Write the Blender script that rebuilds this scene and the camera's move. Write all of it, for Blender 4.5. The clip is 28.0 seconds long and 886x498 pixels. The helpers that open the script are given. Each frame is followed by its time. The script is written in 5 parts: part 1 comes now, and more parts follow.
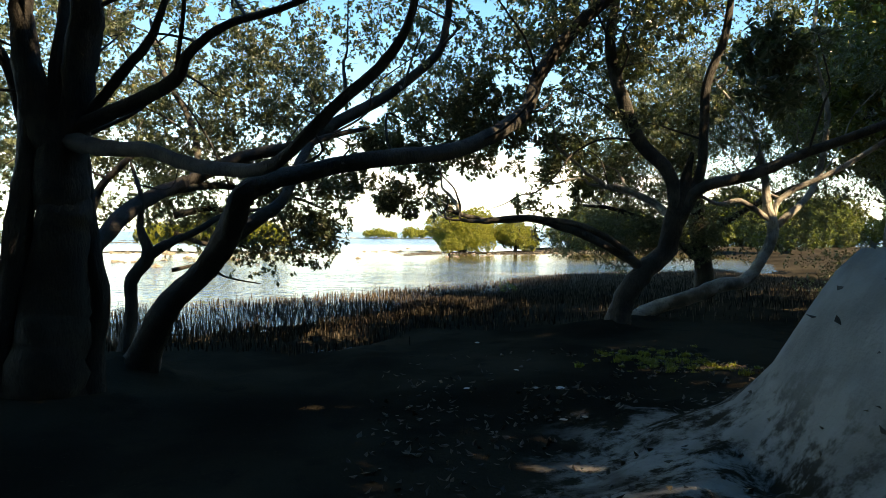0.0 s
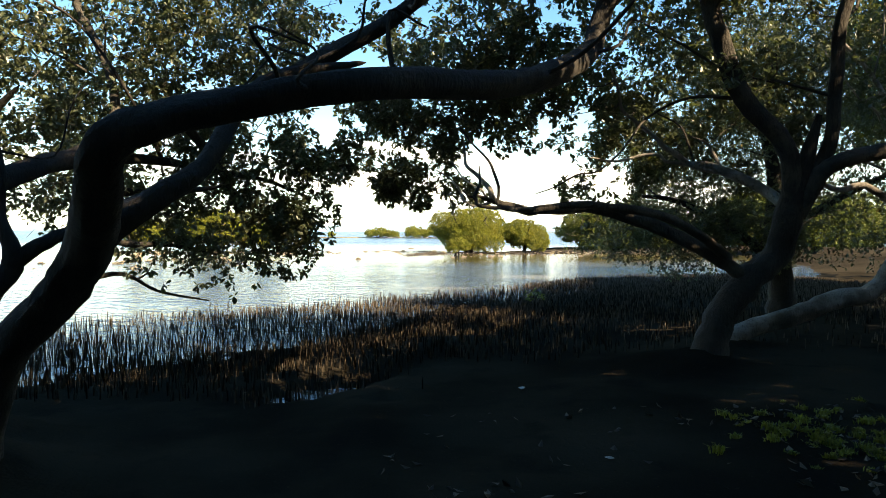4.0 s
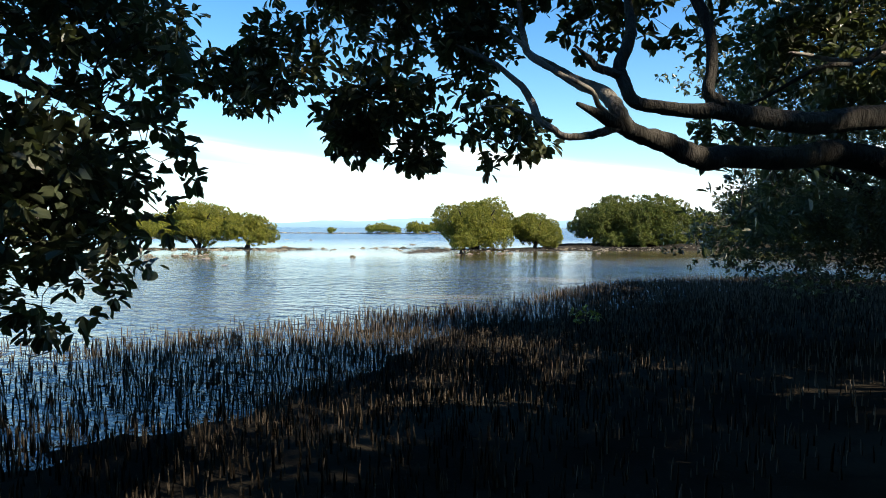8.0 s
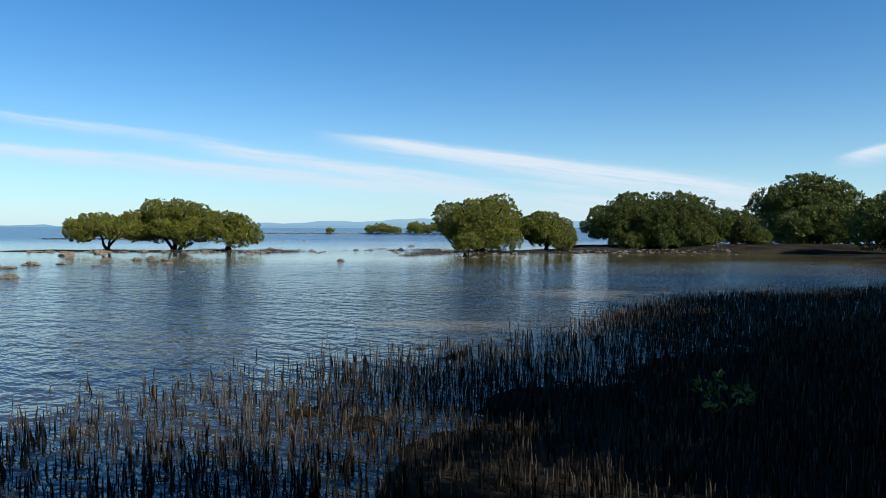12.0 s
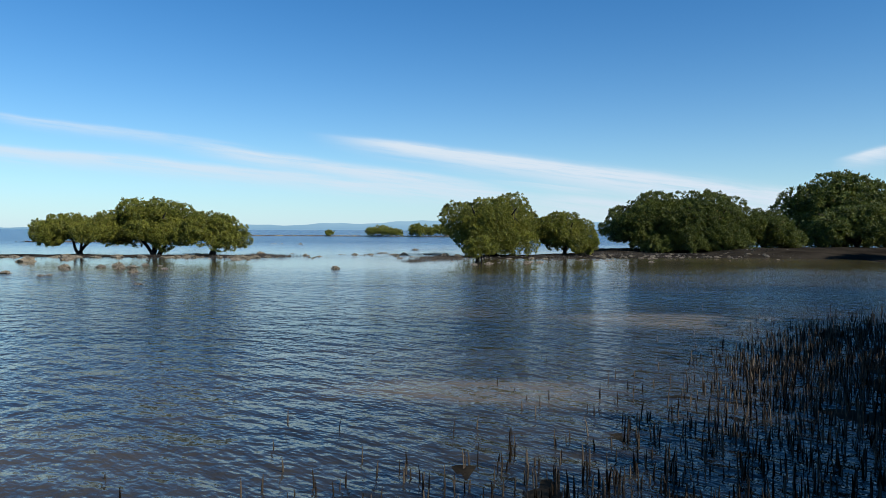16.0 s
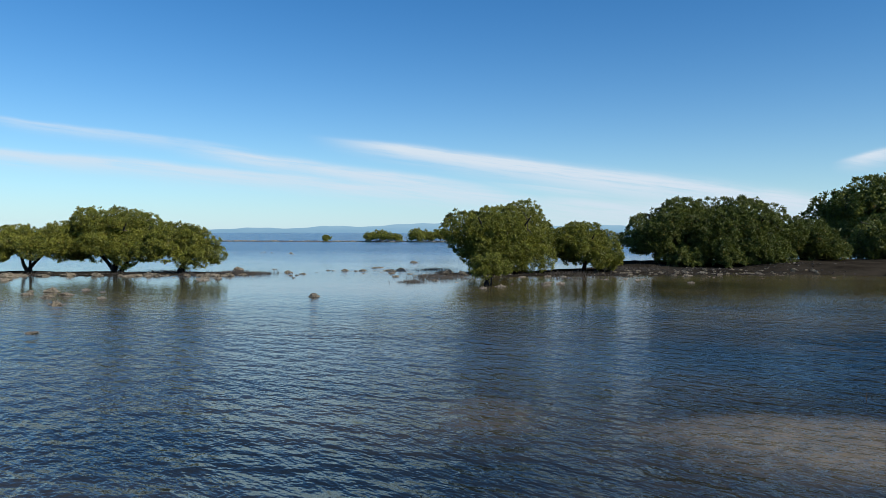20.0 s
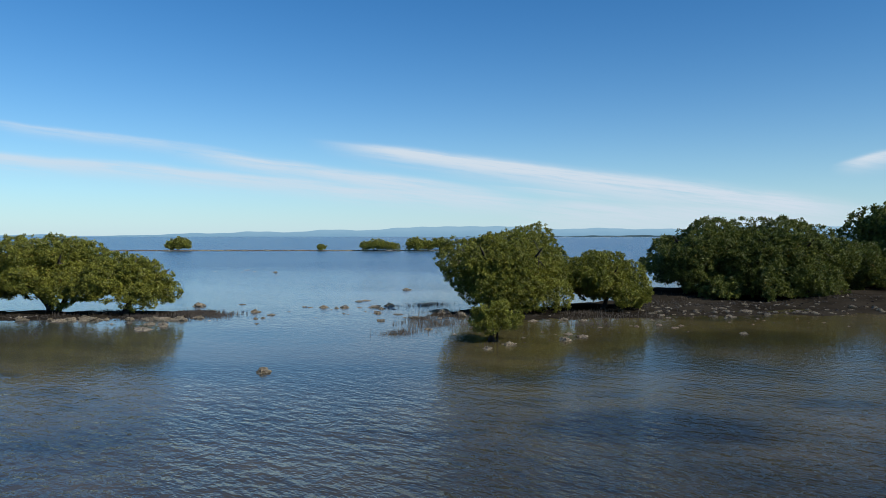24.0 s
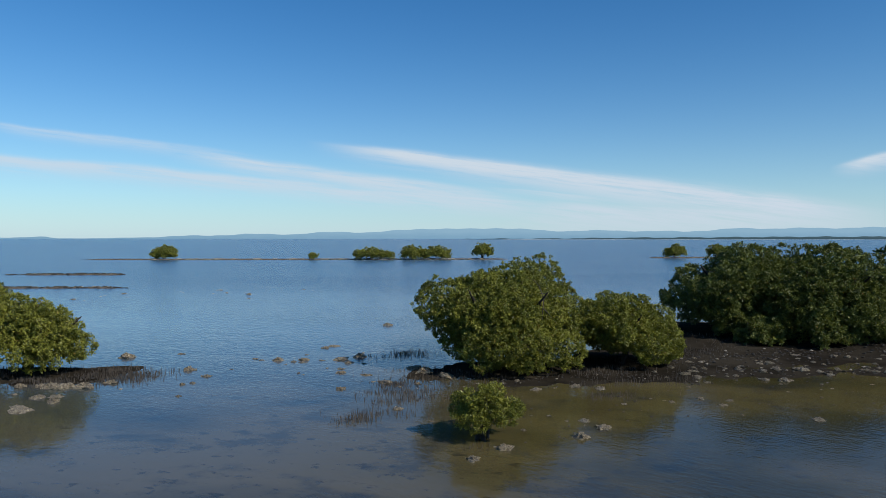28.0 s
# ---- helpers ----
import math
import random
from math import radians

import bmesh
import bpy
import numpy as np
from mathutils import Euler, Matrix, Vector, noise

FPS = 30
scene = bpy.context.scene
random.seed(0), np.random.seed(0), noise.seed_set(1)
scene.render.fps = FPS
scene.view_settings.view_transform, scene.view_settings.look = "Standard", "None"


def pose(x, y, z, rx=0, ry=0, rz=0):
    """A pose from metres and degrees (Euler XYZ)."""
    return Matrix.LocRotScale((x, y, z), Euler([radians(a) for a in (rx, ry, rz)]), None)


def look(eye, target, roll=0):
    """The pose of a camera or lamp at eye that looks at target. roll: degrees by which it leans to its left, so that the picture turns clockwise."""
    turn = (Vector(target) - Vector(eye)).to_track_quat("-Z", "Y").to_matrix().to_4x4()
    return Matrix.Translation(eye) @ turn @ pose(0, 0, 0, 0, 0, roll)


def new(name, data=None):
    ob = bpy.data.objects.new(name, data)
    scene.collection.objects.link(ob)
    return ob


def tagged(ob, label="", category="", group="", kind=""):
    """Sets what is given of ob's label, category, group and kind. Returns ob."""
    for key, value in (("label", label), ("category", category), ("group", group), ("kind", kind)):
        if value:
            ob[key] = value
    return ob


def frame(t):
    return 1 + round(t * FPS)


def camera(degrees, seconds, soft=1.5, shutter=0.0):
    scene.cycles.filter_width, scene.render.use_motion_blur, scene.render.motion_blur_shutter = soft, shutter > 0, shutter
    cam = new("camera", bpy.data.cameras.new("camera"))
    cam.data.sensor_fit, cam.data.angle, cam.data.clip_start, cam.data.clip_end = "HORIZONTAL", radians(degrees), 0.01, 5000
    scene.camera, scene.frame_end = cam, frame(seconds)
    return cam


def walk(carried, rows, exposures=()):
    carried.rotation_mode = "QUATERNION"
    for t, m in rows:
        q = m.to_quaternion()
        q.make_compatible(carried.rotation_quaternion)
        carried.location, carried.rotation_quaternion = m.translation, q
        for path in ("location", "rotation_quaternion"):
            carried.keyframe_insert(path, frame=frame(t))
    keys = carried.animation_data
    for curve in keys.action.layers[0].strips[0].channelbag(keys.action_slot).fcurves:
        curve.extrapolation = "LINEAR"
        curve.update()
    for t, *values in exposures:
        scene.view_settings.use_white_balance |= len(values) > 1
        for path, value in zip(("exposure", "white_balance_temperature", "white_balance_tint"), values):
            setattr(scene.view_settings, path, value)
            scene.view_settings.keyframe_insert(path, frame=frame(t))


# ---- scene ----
# ---- camera ----
cam = camera(66.0, 28.0, soft=0.85)
PATH = [
    (0.0, -0.000, 0.001, 1.866, -1.400, -0.546, -0.220),
    (0.5, 0.005, 0.280, 1.861, -1.387, -0.485, -0.220),
    (1.0, 0.006, 0.587, 1.854, -1.375, -0.439, -0.220),
    (1.5, -0.001, 0.943, 1.844, -1.364, -0.411, -0.220),
    (2.0, -0.018, 1.330, 1.835, -1.352, -0.400, -0.220),
    (2.5, -0.057, 1.741, 1.827, -1.343, -0.403, -0.220),
    (3.0, -0.108, 2.171, 1.821, -1.343, -0.403, -0.220),
    (3.5, -0.167, 2.628, 1.817, -1.367, -0.389, -0.220),
    (5.5, -0.353, 4.887, 1.789, -1.666, -0.254, -0.220),
    (6.0, -0.345, 5.432, 1.788, -1.703, -0.247, -0.220),
    (6.5, -0.345, 5.984, 1.775, -1.730, -0.258, -0.220),
    (7.0, -0.346, 6.569, 1.761, -1.753, -0.261, -0.220),
    (7.5, -0.345, 7.204, 1.753, -1.775, -0.234, -0.220),
    (8.0, -0.338, 7.885, 1.749, -1.797, -0.182, -0.220),
    (8.5, -0.309, 8.575, 1.746, -1.816, -0.130, -0.220),
    (9.0, -0.264, 9.244, 1.741, -1.833, -0.102, -0.220),
    (9.5, -0.240, 9.909, 1.731, -1.842, -0.093, -0.220),
    (10.0, -0.233, 10.581, 1.720, -1.839, -0.083, -0.220),
    (10.5, -0.226, 11.258, 1.710, -1.824, -0.065, -0.220),
    (11.0, -0.230, 11.921, 1.700, -1.801, -0.049, -0.220),
    (11.5, -0.267, 12.551, 1.694, -1.774, -0.044, -0.220),
    (12.0, -0.318, 13.159, 1.688, -1.744, -0.045, -0.220),
    (12.5, -0.369, 13.746, 1.686, -1.716, -0.039, -0.220),
    (14.5, -0.610, 15.967, 1.702, -1.633, 0.008, -0.220),
    (15.0, -0.666, 16.582, 1.700, -1.615, 0.014, -0.220),
    (15.5, -0.717, 17.219, 1.701, -1.594, 0.019, -0.220),
    (16.0, -0.762, 17.869, 1.701, -1.570, 0.022, -0.220),
    (16.5, -0.798, 18.539, 1.695, -1.548, 0.023, -0.220),
    (17.0, -0.825, 19.218, 1.695, -1.530, 0.025, -0.220),
    (17.5, -0.840, 19.901, 1.713, -1.512, 0.029, -0.206),
    (18.0, -0.851, 20.589, 1.753, -1.489, 0.032, -0.191),
    (18.5, -0.862, 21.285, 1.830, -1.460, 0.035, -0.177),
    (19.0, -0.871, 21.996, 1.943, -1.424, 0.039, -0.163),
    (19.5, -0.873, 22.738, 2.104, -1.386, 0.046, -0.149),
    (20.0, -0.871, 23.499, 2.283, -1.346, 0.054, -0.134),
    (20.5, -0.869, 24.275, 2.459, -1.304, 0.057, -0.120),
    (21.0, -0.873, 25.056, 2.636, -1.263, 0.054, -0.106),
    (21.5, -0.889, 25.826, 2.813, -1.225, 0.049, -0.091),
    (23.5, -0.743, 28.808, 3.485, -1.093, 0.044, -0.034),
    (24.0, -0.657, 29.529, 3.651, -1.074, 0.049, -0.020),
    (24.5, -0.567, 30.293, 3.825, -1.063, 0.048, -0.018),
    (25.0, -0.466, 31.089, 4.004, -1.049, 0.045, -0.015),
    (25.5, -0.357, 31.904, 4.178, -1.028, 0.045, -0.013),
    (26.0, -0.251, 32.732, 4.347, -1.004, 0.044, -0.010),
    (26.5, -0.151, 33.573, 4.516, -0.983, 0.039, -0.007),
    (27.0, -0.066, 34.405, 4.689, -0.962, 0.031, -0.005),
    (27.5, 0.009, 35.218, 4.878, -0.936, 0.024, -0.002),
    (28.0, 0.083, 36.023, 5.077, -0.906, 0.021, 0.000),
]
walk(cam, [(t, pose(x, y, z, 90 + pitch, roll, yaw)) for t, x, y, z, pitch, yaw, roll in PATH],
     exposures=[(0.0, 2.1, 11500, 13), (3.5, 1.98, 11000, 13), (6.0, 1.85, 9800, 12), (7.5, 1.48, 8000, 11), (9.0, 0.68, 6900, 10), (11.0, 0.3, 6500, 10), (16.0, 0.2, 6500, 10), (24.0, 0.07, 6500, 10), (28.0, 0.0, 6500, 10)])

# ---- world and sun ----
SUN_AZ, SUN_EL = 128.0, 37.0
sun_way = Vector((math.sin(radians(SUN_AZ)) * math.cos(radians(SUN_EL)), math.cos(radians(SUN_AZ)) * math.cos(radians(SUN_EL)), math.sin(radians(SUN_EL))))
sun_data = bpy.data.lights.new("sun", "SUN")
sun_data.energy, sun_data.angle, sun_data.color = 4.2, radians(0.53), (1.0, 0.95, 0.86)
sun = new("sun", sun_data)
sun.matrix_world = look(sun_way * 60, (0, 0, 0))


class Nodes:
    """Short hand for node trees."""

    def __init__(self, tree):
        self.tree = tree

    def add(self, kind, **settings):
        n = self.tree.nodes.new(kind)
        for key, value in settings.items():
            if key == "ins":
                for name, v in value.items():
                    self.put(n.inputs[name], v)
            else:
                setattr(n, key, value)
        return n

    def put(self, socket, value):
        if hasattr(value, "is_output"):
            self.tree.links.new(value, socket)
        else:
            socket.default_value = value

    def math(self, op, a, b=0.0, c=0.0, clamp=False):
        n = self.tree.nodes.new("ShaderNodeMath")
        n.operation, n.use_clamp = op, clamp
        for s, v in zip(n.inputs, (a, b, c)):
            self.put(s, v)
        return n.outputs[0]

    def step(self, x, a, b):
        n = self.tree.nodes.new("ShaderNodeMapRange")
        n.interpolation_type = "SMOOTHSTEP"
        self.put(n.inputs[0], x), self.put(n.inputs[1], a), self.put(n.inputs[2], b)
        return n.outputs[0]

    def mix(self, fac, a, b):
        n = self.tree.nodes.new("ShaderNodeMix")
        n.data_type = "RGBA"
        self.put(n.inputs[0], fac), self.put(n.inputs[6], a), self.put(n.inputs[7], b)
        return n.outputs[2]

    def noise(self, vector, scale, detail=4.0, rough=0.55):
        n = self.add("ShaderNodeTexNoise", ins={"Scale": scale, "Detail": detail, "Roughness": rough})
        if vector is not None:
            self.put(n.inputs["Vector"], vector)
        return n.outputs[0]

    def stretch(self, vector, scale, turn=0.0):
        turned = self.add("ShaderNodeMapping", ins={"Vector": vector, "Rotation": (0, 0, turn)}).outputs[0]
        return self.add("ShaderNodeMapping", ins={"Vector": turned, "Scale": scale}).outputs[0]


world = bpy.data.worlds.new("sky")
world.use_nodes = True
scene.world = world
w = Nodes(world.node_tree)
back = world.node_tree.nodes["Background"]
sky = w.add("ShaderNodeTexSky", sky_type="NISHITA", sun_disc=False, sun_elevation=radians(SUN_EL), sun_rotation=radians(SUN_AZ), altitude=0.0,
            air_density=1.0, dust_density=0.0, ozone_density=3.0)
way = w.add("ShaderNodeTexCoord").outputs["Generated"]
axes = w.add("ShaderNodeSeparateXYZ", ins={0: way}).outputs
ahead = w.math("MAXIMUM", axes[1], 0.05)
uu, vv = w.math("DIVIDE", axes[0], ahead), w.math("DIVIDE", axes[2], ahead)
flat = w.add("ShaderNodeCombineXYZ", ins={0: uu, 1: vv}).outputs[0]
fibre = w.noise(w.stretch(flat, (4, 60, 1), 0.13), 1.0, 7.0, 0.65)
wisp = w.noise(w.stretch(flat, (12, 200, 1), 0.13), 1.0, 6.0, 0.65)
warp = w.math("MULTIPLY", w.math("SUBTRACT", w.noise(w.stretch(flat, (6, 6, 1)), 1.0, 3.0), 0.5), 0.012)


def streak(u0, v0, u1, v1, thick0, thick1, amount, fade=0.16):
    """A straight band of high thin cloud between two directions, crisp along its upper edge and fraying below."""
    slope = (v1 - v0) / (u1 - u0)
    line = w.math("MULTIPLY_ADD", uu, slope, v0 - slope * u0)
    off = w.math("SUBTRACT", w.math("ADD", vv, warp), line)
    wide = w.math("MAXIMUM", w.math("MULTIPLY_ADD", w.math("SUBTRACT", uu, u0), (thick1 - thick0) / (u1 - u0), thick0), 0.002)
    above = w.math("DIVIDE", w.math("MAXIMUM", off, 0.0), w.math("MULTIPLY", wide, 0.55))
    below = w.math("DIVIDE", w.math("MINIMUM", off, 0.0), w.math("MULTIPLY", wide, 1.9))
    ratio = w.math("ADD", above, below)
    body = w.math("POWER", 2.718, w.math("MULTIPLY", w.math("MULTIPLY", ratio, ratio), -1.0))
    ends = w.math("MULTIPLY", w.step(uu, u0 - 0.01, u0 + fade), w.math("SUBTRACT", 1.0, w.step(uu, u1 - fade, u1 + 0.06)))
    return w.math("MULTIPLY", w.math("MULTIPLY", body, ends), amount)


bands = [
    streak(-0.20, 0.142, 0.64, 0.034, 0.006, 0.022, 1.0),
    streak(-0.74, 0.178, -0.28, 0.120, 0.005, 0.007, 0.5),
    streak(-0.44, 0.136, 0.12, 0.055, 0.006, 0.014, 0.8),
    streak(-0.86, 0.136, -0.05, 0.066, 0.009, 0.010, 0.7),
    streak(-0.30, 0.085, 0.20, 0.043, 0.008, 0.012, 0.75),
    streak(0.02, 0.078, 0.32, 0.050, 0.003, 0.007, 0.55),
    streak(0.57, 0.104, 0.80, 0.155, 0.006, 0.016, 0.9, 0.05),
    streak(0.05, 0.046, 0.60, 0.030, 0.020, 0.016, 0.75),
]
cover = bands[0]
for b in bands[1:]:
    cover = w.math("MAXIMUM", cover, b)
texture = w.math("ADD", w.math("MULTIPLY", fibre, 0.8), w.math("MULTIPLY", wisp, 0.65))
cover = w.math("MULTIPLY", w.math("MULTIPLY", cover, 1.15), w.step(texture, 0.34, 0.84), clamp=True)
rich = w.add("ShaderNodeHueSaturation", ins={"Saturation": 1.3, "Color": sky.outputs[0]}).outputs[0]
tint = w.add("ShaderNodeMix", data_type="RGBA", blend_type="MULTIPLY", ins={0: 1.0})
w.put(tint.inputs[6], rich), w.put(tint.inputs[7], (0.70, 0.99, 1.13, 1.0))
haze = w.math("POWER", 2.718, w.math("MULTIPLY", w.math("MAXIMUM", axes[2], 0.0), -11.0))
pale = w.mix(w.math("MULTIPLY", haze, 0.75), tint.outputs[2], (5.0, 6.6, 8.5, 1.0))
clouded = w.mix(cover, pale, (6.2, 7.2, 8.2, 1.0))
w.put(back.inputs[0], clouded)
back.inputs[1].default_value = 0.095


# ---- materials ----
def material(name):
    m = bpy.data.materials.new(name)
    m.use_nodes = True
    n = Nodes(m.node_tree)
    return m, n, m.node_tree.nodes["Principled BSDF"]


def bump(n, shader, height, strength=0.5, distance=0.02):
    b = n.add("ShaderNodeBump", ins={"Strength": strength, "Distance": distance, "Height": height})
    n.put(shader.inputs["Normal"], b.outputs[0])


def rgb(r, g, b):
    return (r, g, b, 1.0)


def bark_material(name, dark, light):
    m, n, s = material(name)
    at = n.add("ShaderNodeTexCoord").outputs["Object"]
    broad, fine = n.noise(at, 3.0, 5.0), n.noise(n.stretch(at, (40, 40, 14)), 1.0, 5.0, 0.65)
    patch = n.noise(at, 1.3, 3.0)
    col = n.mix(n.step(broad, 0.35, 0.7), rgb(*dark), rgb(*light))
    col = n.mix(n.math("MULTIPLY", n.step(patch, 0.56, 0.66), 0.6), col, rgb(light[0] * 1.35, light[1] * 1.35, light[2] * 1.3))
    col = n.mix(n.step(fine, 0.5, 0.75), col, rgb(dark[0] * 0.6, dark[1] * 0.6, dark[2] * 0.6))
    n.put(s.inputs["Base Color"], col)
    s.inputs["Roughness"].default_value = 0.9
    bump(n, s, n.math("ADD", fine, n.math("MULTIPLY", broad, 1.5)), 0.9, 0.035)
    return m


def leaf_material(name, deep, bright, gloss, through_light, shine=0.125):
    m, n, s = material(name)
    one = n.add("ShaderNodeNewGeometry").outputs["Random Per Island"]
    at = n.add("ShaderNodeTexCoord").outputs["Object"]
    clump = n.noise(at, 1.6, 4.0, 0.65)
    col = n.mix(n.math("ADD", n.math("MULTIPLY_ADD", one, 0.55, 0.1), n.math("MULTIPLY", n.math("SUBTRACT", clump, 0.5), 1.6), clamp=True), rgb(*deep), rgb(*bright))
    col = n.mix(n.step(one, 0.985, 0.99), col, rgb(0.22, 0.15, 0.035))
    n.put(s.inputs["Base Color"], col)
    s.inputs["Roughness"].default_value = gloss
    s.inputs["Specular IOR Level"].default_value = shine
    t = n.add("ShaderNodeBsdfTranslucent")
    n.put(t.inputs[0], n.mix(0.5, col, rgb(bright[0] * 1.1, bright[1] * 1.25, bright[2] * 0.5)))
    both = n.add("ShaderNodeMixShader", ins={0: through_light, 1: s.outputs[0], 2: t.outputs[0]})
    n.put(m.node_tree.nodes["Material Output"].inputs[0], both.outputs[0])
    return m


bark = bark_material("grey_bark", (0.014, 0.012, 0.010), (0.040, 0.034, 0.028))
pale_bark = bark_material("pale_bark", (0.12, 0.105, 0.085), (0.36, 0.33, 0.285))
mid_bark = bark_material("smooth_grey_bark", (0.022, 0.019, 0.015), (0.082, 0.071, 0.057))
twig_bark = bark_material("twig_bark", (0.04, 0.034, 0.027), (0.12, 0.105, 0.085))
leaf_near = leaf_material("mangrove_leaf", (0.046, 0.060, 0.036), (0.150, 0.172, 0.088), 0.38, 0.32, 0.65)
# island trees get a brighter, yellower leaf with the sunlight put into it
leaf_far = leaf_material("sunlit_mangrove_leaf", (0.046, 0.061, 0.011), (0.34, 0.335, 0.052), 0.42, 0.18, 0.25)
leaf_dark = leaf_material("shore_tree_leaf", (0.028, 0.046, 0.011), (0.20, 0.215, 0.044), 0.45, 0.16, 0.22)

mud, n, s = material("tidal_mud")
at = n.add("ShaderNodeTexCoord").outputs["Object"]
split = n.add("ShaderNodeSeparateXYZ", ins={0: at}).outputs
big, mid, fine = n.noise(at, 0.35, 4.0), n.noise(at, 2.2, 5.0), n.noise(at, 26.0, 4.0, 0.7)
col = n.mix(n.step(big, 0.35, 0.65), rgb(0.015, 0.013, 0.010), rgb(0.040, 0.034, 0.025))
col = n.mix(n.math("MULTIPLY", n.step(mid, 0.52, 0.7), 0.6), col, rgb(0.016, 0.014, 0.012))
col = n.mix(n.math("MULTIPLY", n.step(fine, 0.6, 0.75), 0.5), col, rgb(0.07, 0.056, 0.042))
sand_col = n.mix(n.step(mid, 0.3, 0.7), rgb(0.22, 0.205, 0.185), rgb(0.33, 0.31, 0.28))
litter = n.math("ADD", n.math("MULTIPLY", n.noise(at, 2.6, 5.0, 0.65), 0.6), n.math("MULTIPLY", n.noise(at, 9.0, 6.0, 0.7), 0.4))
sand_col = n.mix(n.math("MULTIPLY", n.step(litter, 0.46, 0.57), n.step(split[2], 1.25, 0.6)), sand_col, rgb(0.035, 0.028, 0.02))
height = n.math("ADD", split[2], n.math("MULTIPLY", n.math("SUBTRACT", mid, 0.5), 0.5))
low_sand = n.math("MULTIPLY", n.step(n.math("ADD", split[1], n.math("MULTIPLY", n.math("SUBTRACT", n.math("ADD", n.math("MULTIPLY", mid, 0.7), n.math("MULTIPLY", litter, 0.3)), 0.5), 6.0)), 5.3, 4.2), n.step(n.math("ADD", split[0], n.math("MULTIPLY", n.math("SUBTRACT", mid, 0.5), 1.5)), 0.5, 1.2))
col = n.mix(n.math("MAXIMUM", n.step(height, 0.62, 1.0), low_sand), col, sand_col)
col = n.mix(n.math("MULTIPLY", n.step(split[1], 56.0, 62.0), n.math("MULTIPLY", n.step(mid, 0.35, 0.6), 0.10)), col, rgb(0.088, 0.068, 0.047))
col = n.mix(n.math("MULTIPLY", n.step(split[1], 85.0, 100.0), n.step(mid, 0.35, 0.55)), col, rgb(0.17, 0.135, 0.10))
n.put(s.inputs["Base Color"], col)
n.put(s.inputs["Roughness"], n.math("MULTIPLY_ADD", n.step(split[2], 0.0, 0.12), 0.35, 0.5))
s.inputs["Specular IOR Level"].default_value = 0.0
bump(n, s, n.math("ADD", n.math("MULTIPLY", mid, 2.0), n.math("ADD", fine, litter)), 0.6, 0.03)

water_mat, n, s = material("shallow_sea_water")
at = n.add("ShaderNodeTexCoord").outputs["Object"]
bed, weed = n.noise(n.stretch(at, (0.09, 0.16, 1), 0.25), 1.0, 4.0, 0.55), n.noise(n.stretch(at, (0.5, 0.7, 1), 0.2), 1.0, 5.0, 0.65)
col = n.mix(n.step(bed, 0.34, 0.54), rgb(0.012, 0.018, 0.024), rgb(0.040, 0.038, 0.032))
lee = n.step(n.add("ShaderNodeSeparateXYZ", ins={0: at}).outputs[0], -5.0, 3.0)
flat_bed = n.mix(n.step(bed, 0.36, 0.56), rgb(0.052, 0.050, 0.038), rgb(0.115, 0.100, 0.066))
flat_bed = n.mix(lee, flat_bed, n.mix(n.step(bed, 0.36, 0.56), rgb(0.042, 0.036, 0.014), rgb(0.092, 0.073, 0.028)))
left_lee = n.math("MULTIPLY", n.step(n.add("ShaderNodeSeparateXYZ", ins={0: at}).outputs[0], -8.0, -12.5), n.step(n.add("ShaderNodeSeparateXYZ", ins={0: at}).outputs[1], 49.0, 54.0))
flat_bed = n.mix(left_lee, flat_bed, rgb(0.066, 0.058, 0.024))
col = n.mix(n.step(n.add("ShaderNodeSeparateXYZ", ins={0: at}).outputs[1], 36.0, 47.0), col, flat_bed)
speck = n.math("MULTIPLY", n.step(n.noise(n.stretch(at, (1.9, 2.8, 1), 0.3), 1.0, 4.0, 0.6), 0.57, 0.68), n.step(n.add("ShaderNodeSeparateXYZ", ins={0: at}).outputs[1], 33.0, 40.0))
col = n.mix(n.math("MULTIPLY", speck, 0.6), col, rgb(0.018, 0.018, 0.015))
col = n.mix(n.math("MULTIPLY", n.step(weed, 0.5, 0.66), 0.55), col, rgb(0.016, 0.022, 0.028))
sand_bed = n.noise(n.stretch(at, (0.11, 0.2, 1), 0.5), 1.0, 3.0, 0.5)
col = n.mix(n.math("MULTIPLY", n.step(sand_bed, 0.52, 0.72), 0.22), col, rgb(0.19, 0.155, 0.105))
# far water turns blue: sky reflection painted into its body colour
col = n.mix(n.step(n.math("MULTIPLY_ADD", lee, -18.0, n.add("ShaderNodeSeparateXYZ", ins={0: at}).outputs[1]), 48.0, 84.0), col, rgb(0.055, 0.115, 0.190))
for px, py, rx, ry, pale_sand in ((-0.3, 25.05, 1.7, 0.7, 0.15), (3.7, 30.9, 2.4, 1.25, 0.17), (-0.28, 32.1, 0.75, 1.0, 0.08), (3.4, 42.6, 2.6, 1.5, 0.014)):
    gap = n.add("ShaderNodeVectorMath", operation="LENGTH", ins={0: n.add("ShaderNodeMapping", ins={"Vector": at, "Location": (-px / rx, -py / ry, 0), "Scale": (1 / rx, 1 / ry, 0)}).outputs[0]}).outputs[1]
    col = n.mix(n.math("MULTIPLY", n.step(n.math("ADD", gap, n.math("MULTIPLY", n.math("SUBTRACT", weed, 0.5), 1.2)), 1.15, 0.5), 0.85), col, rgb(pale_sand, pale_sand * 0.82, pale_sand * 0.55))
# dark mud bed near the shore, with the canopy's shade in its colour
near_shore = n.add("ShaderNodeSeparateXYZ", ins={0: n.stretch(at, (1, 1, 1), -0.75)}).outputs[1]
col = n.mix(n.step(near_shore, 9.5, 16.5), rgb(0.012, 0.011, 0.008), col)
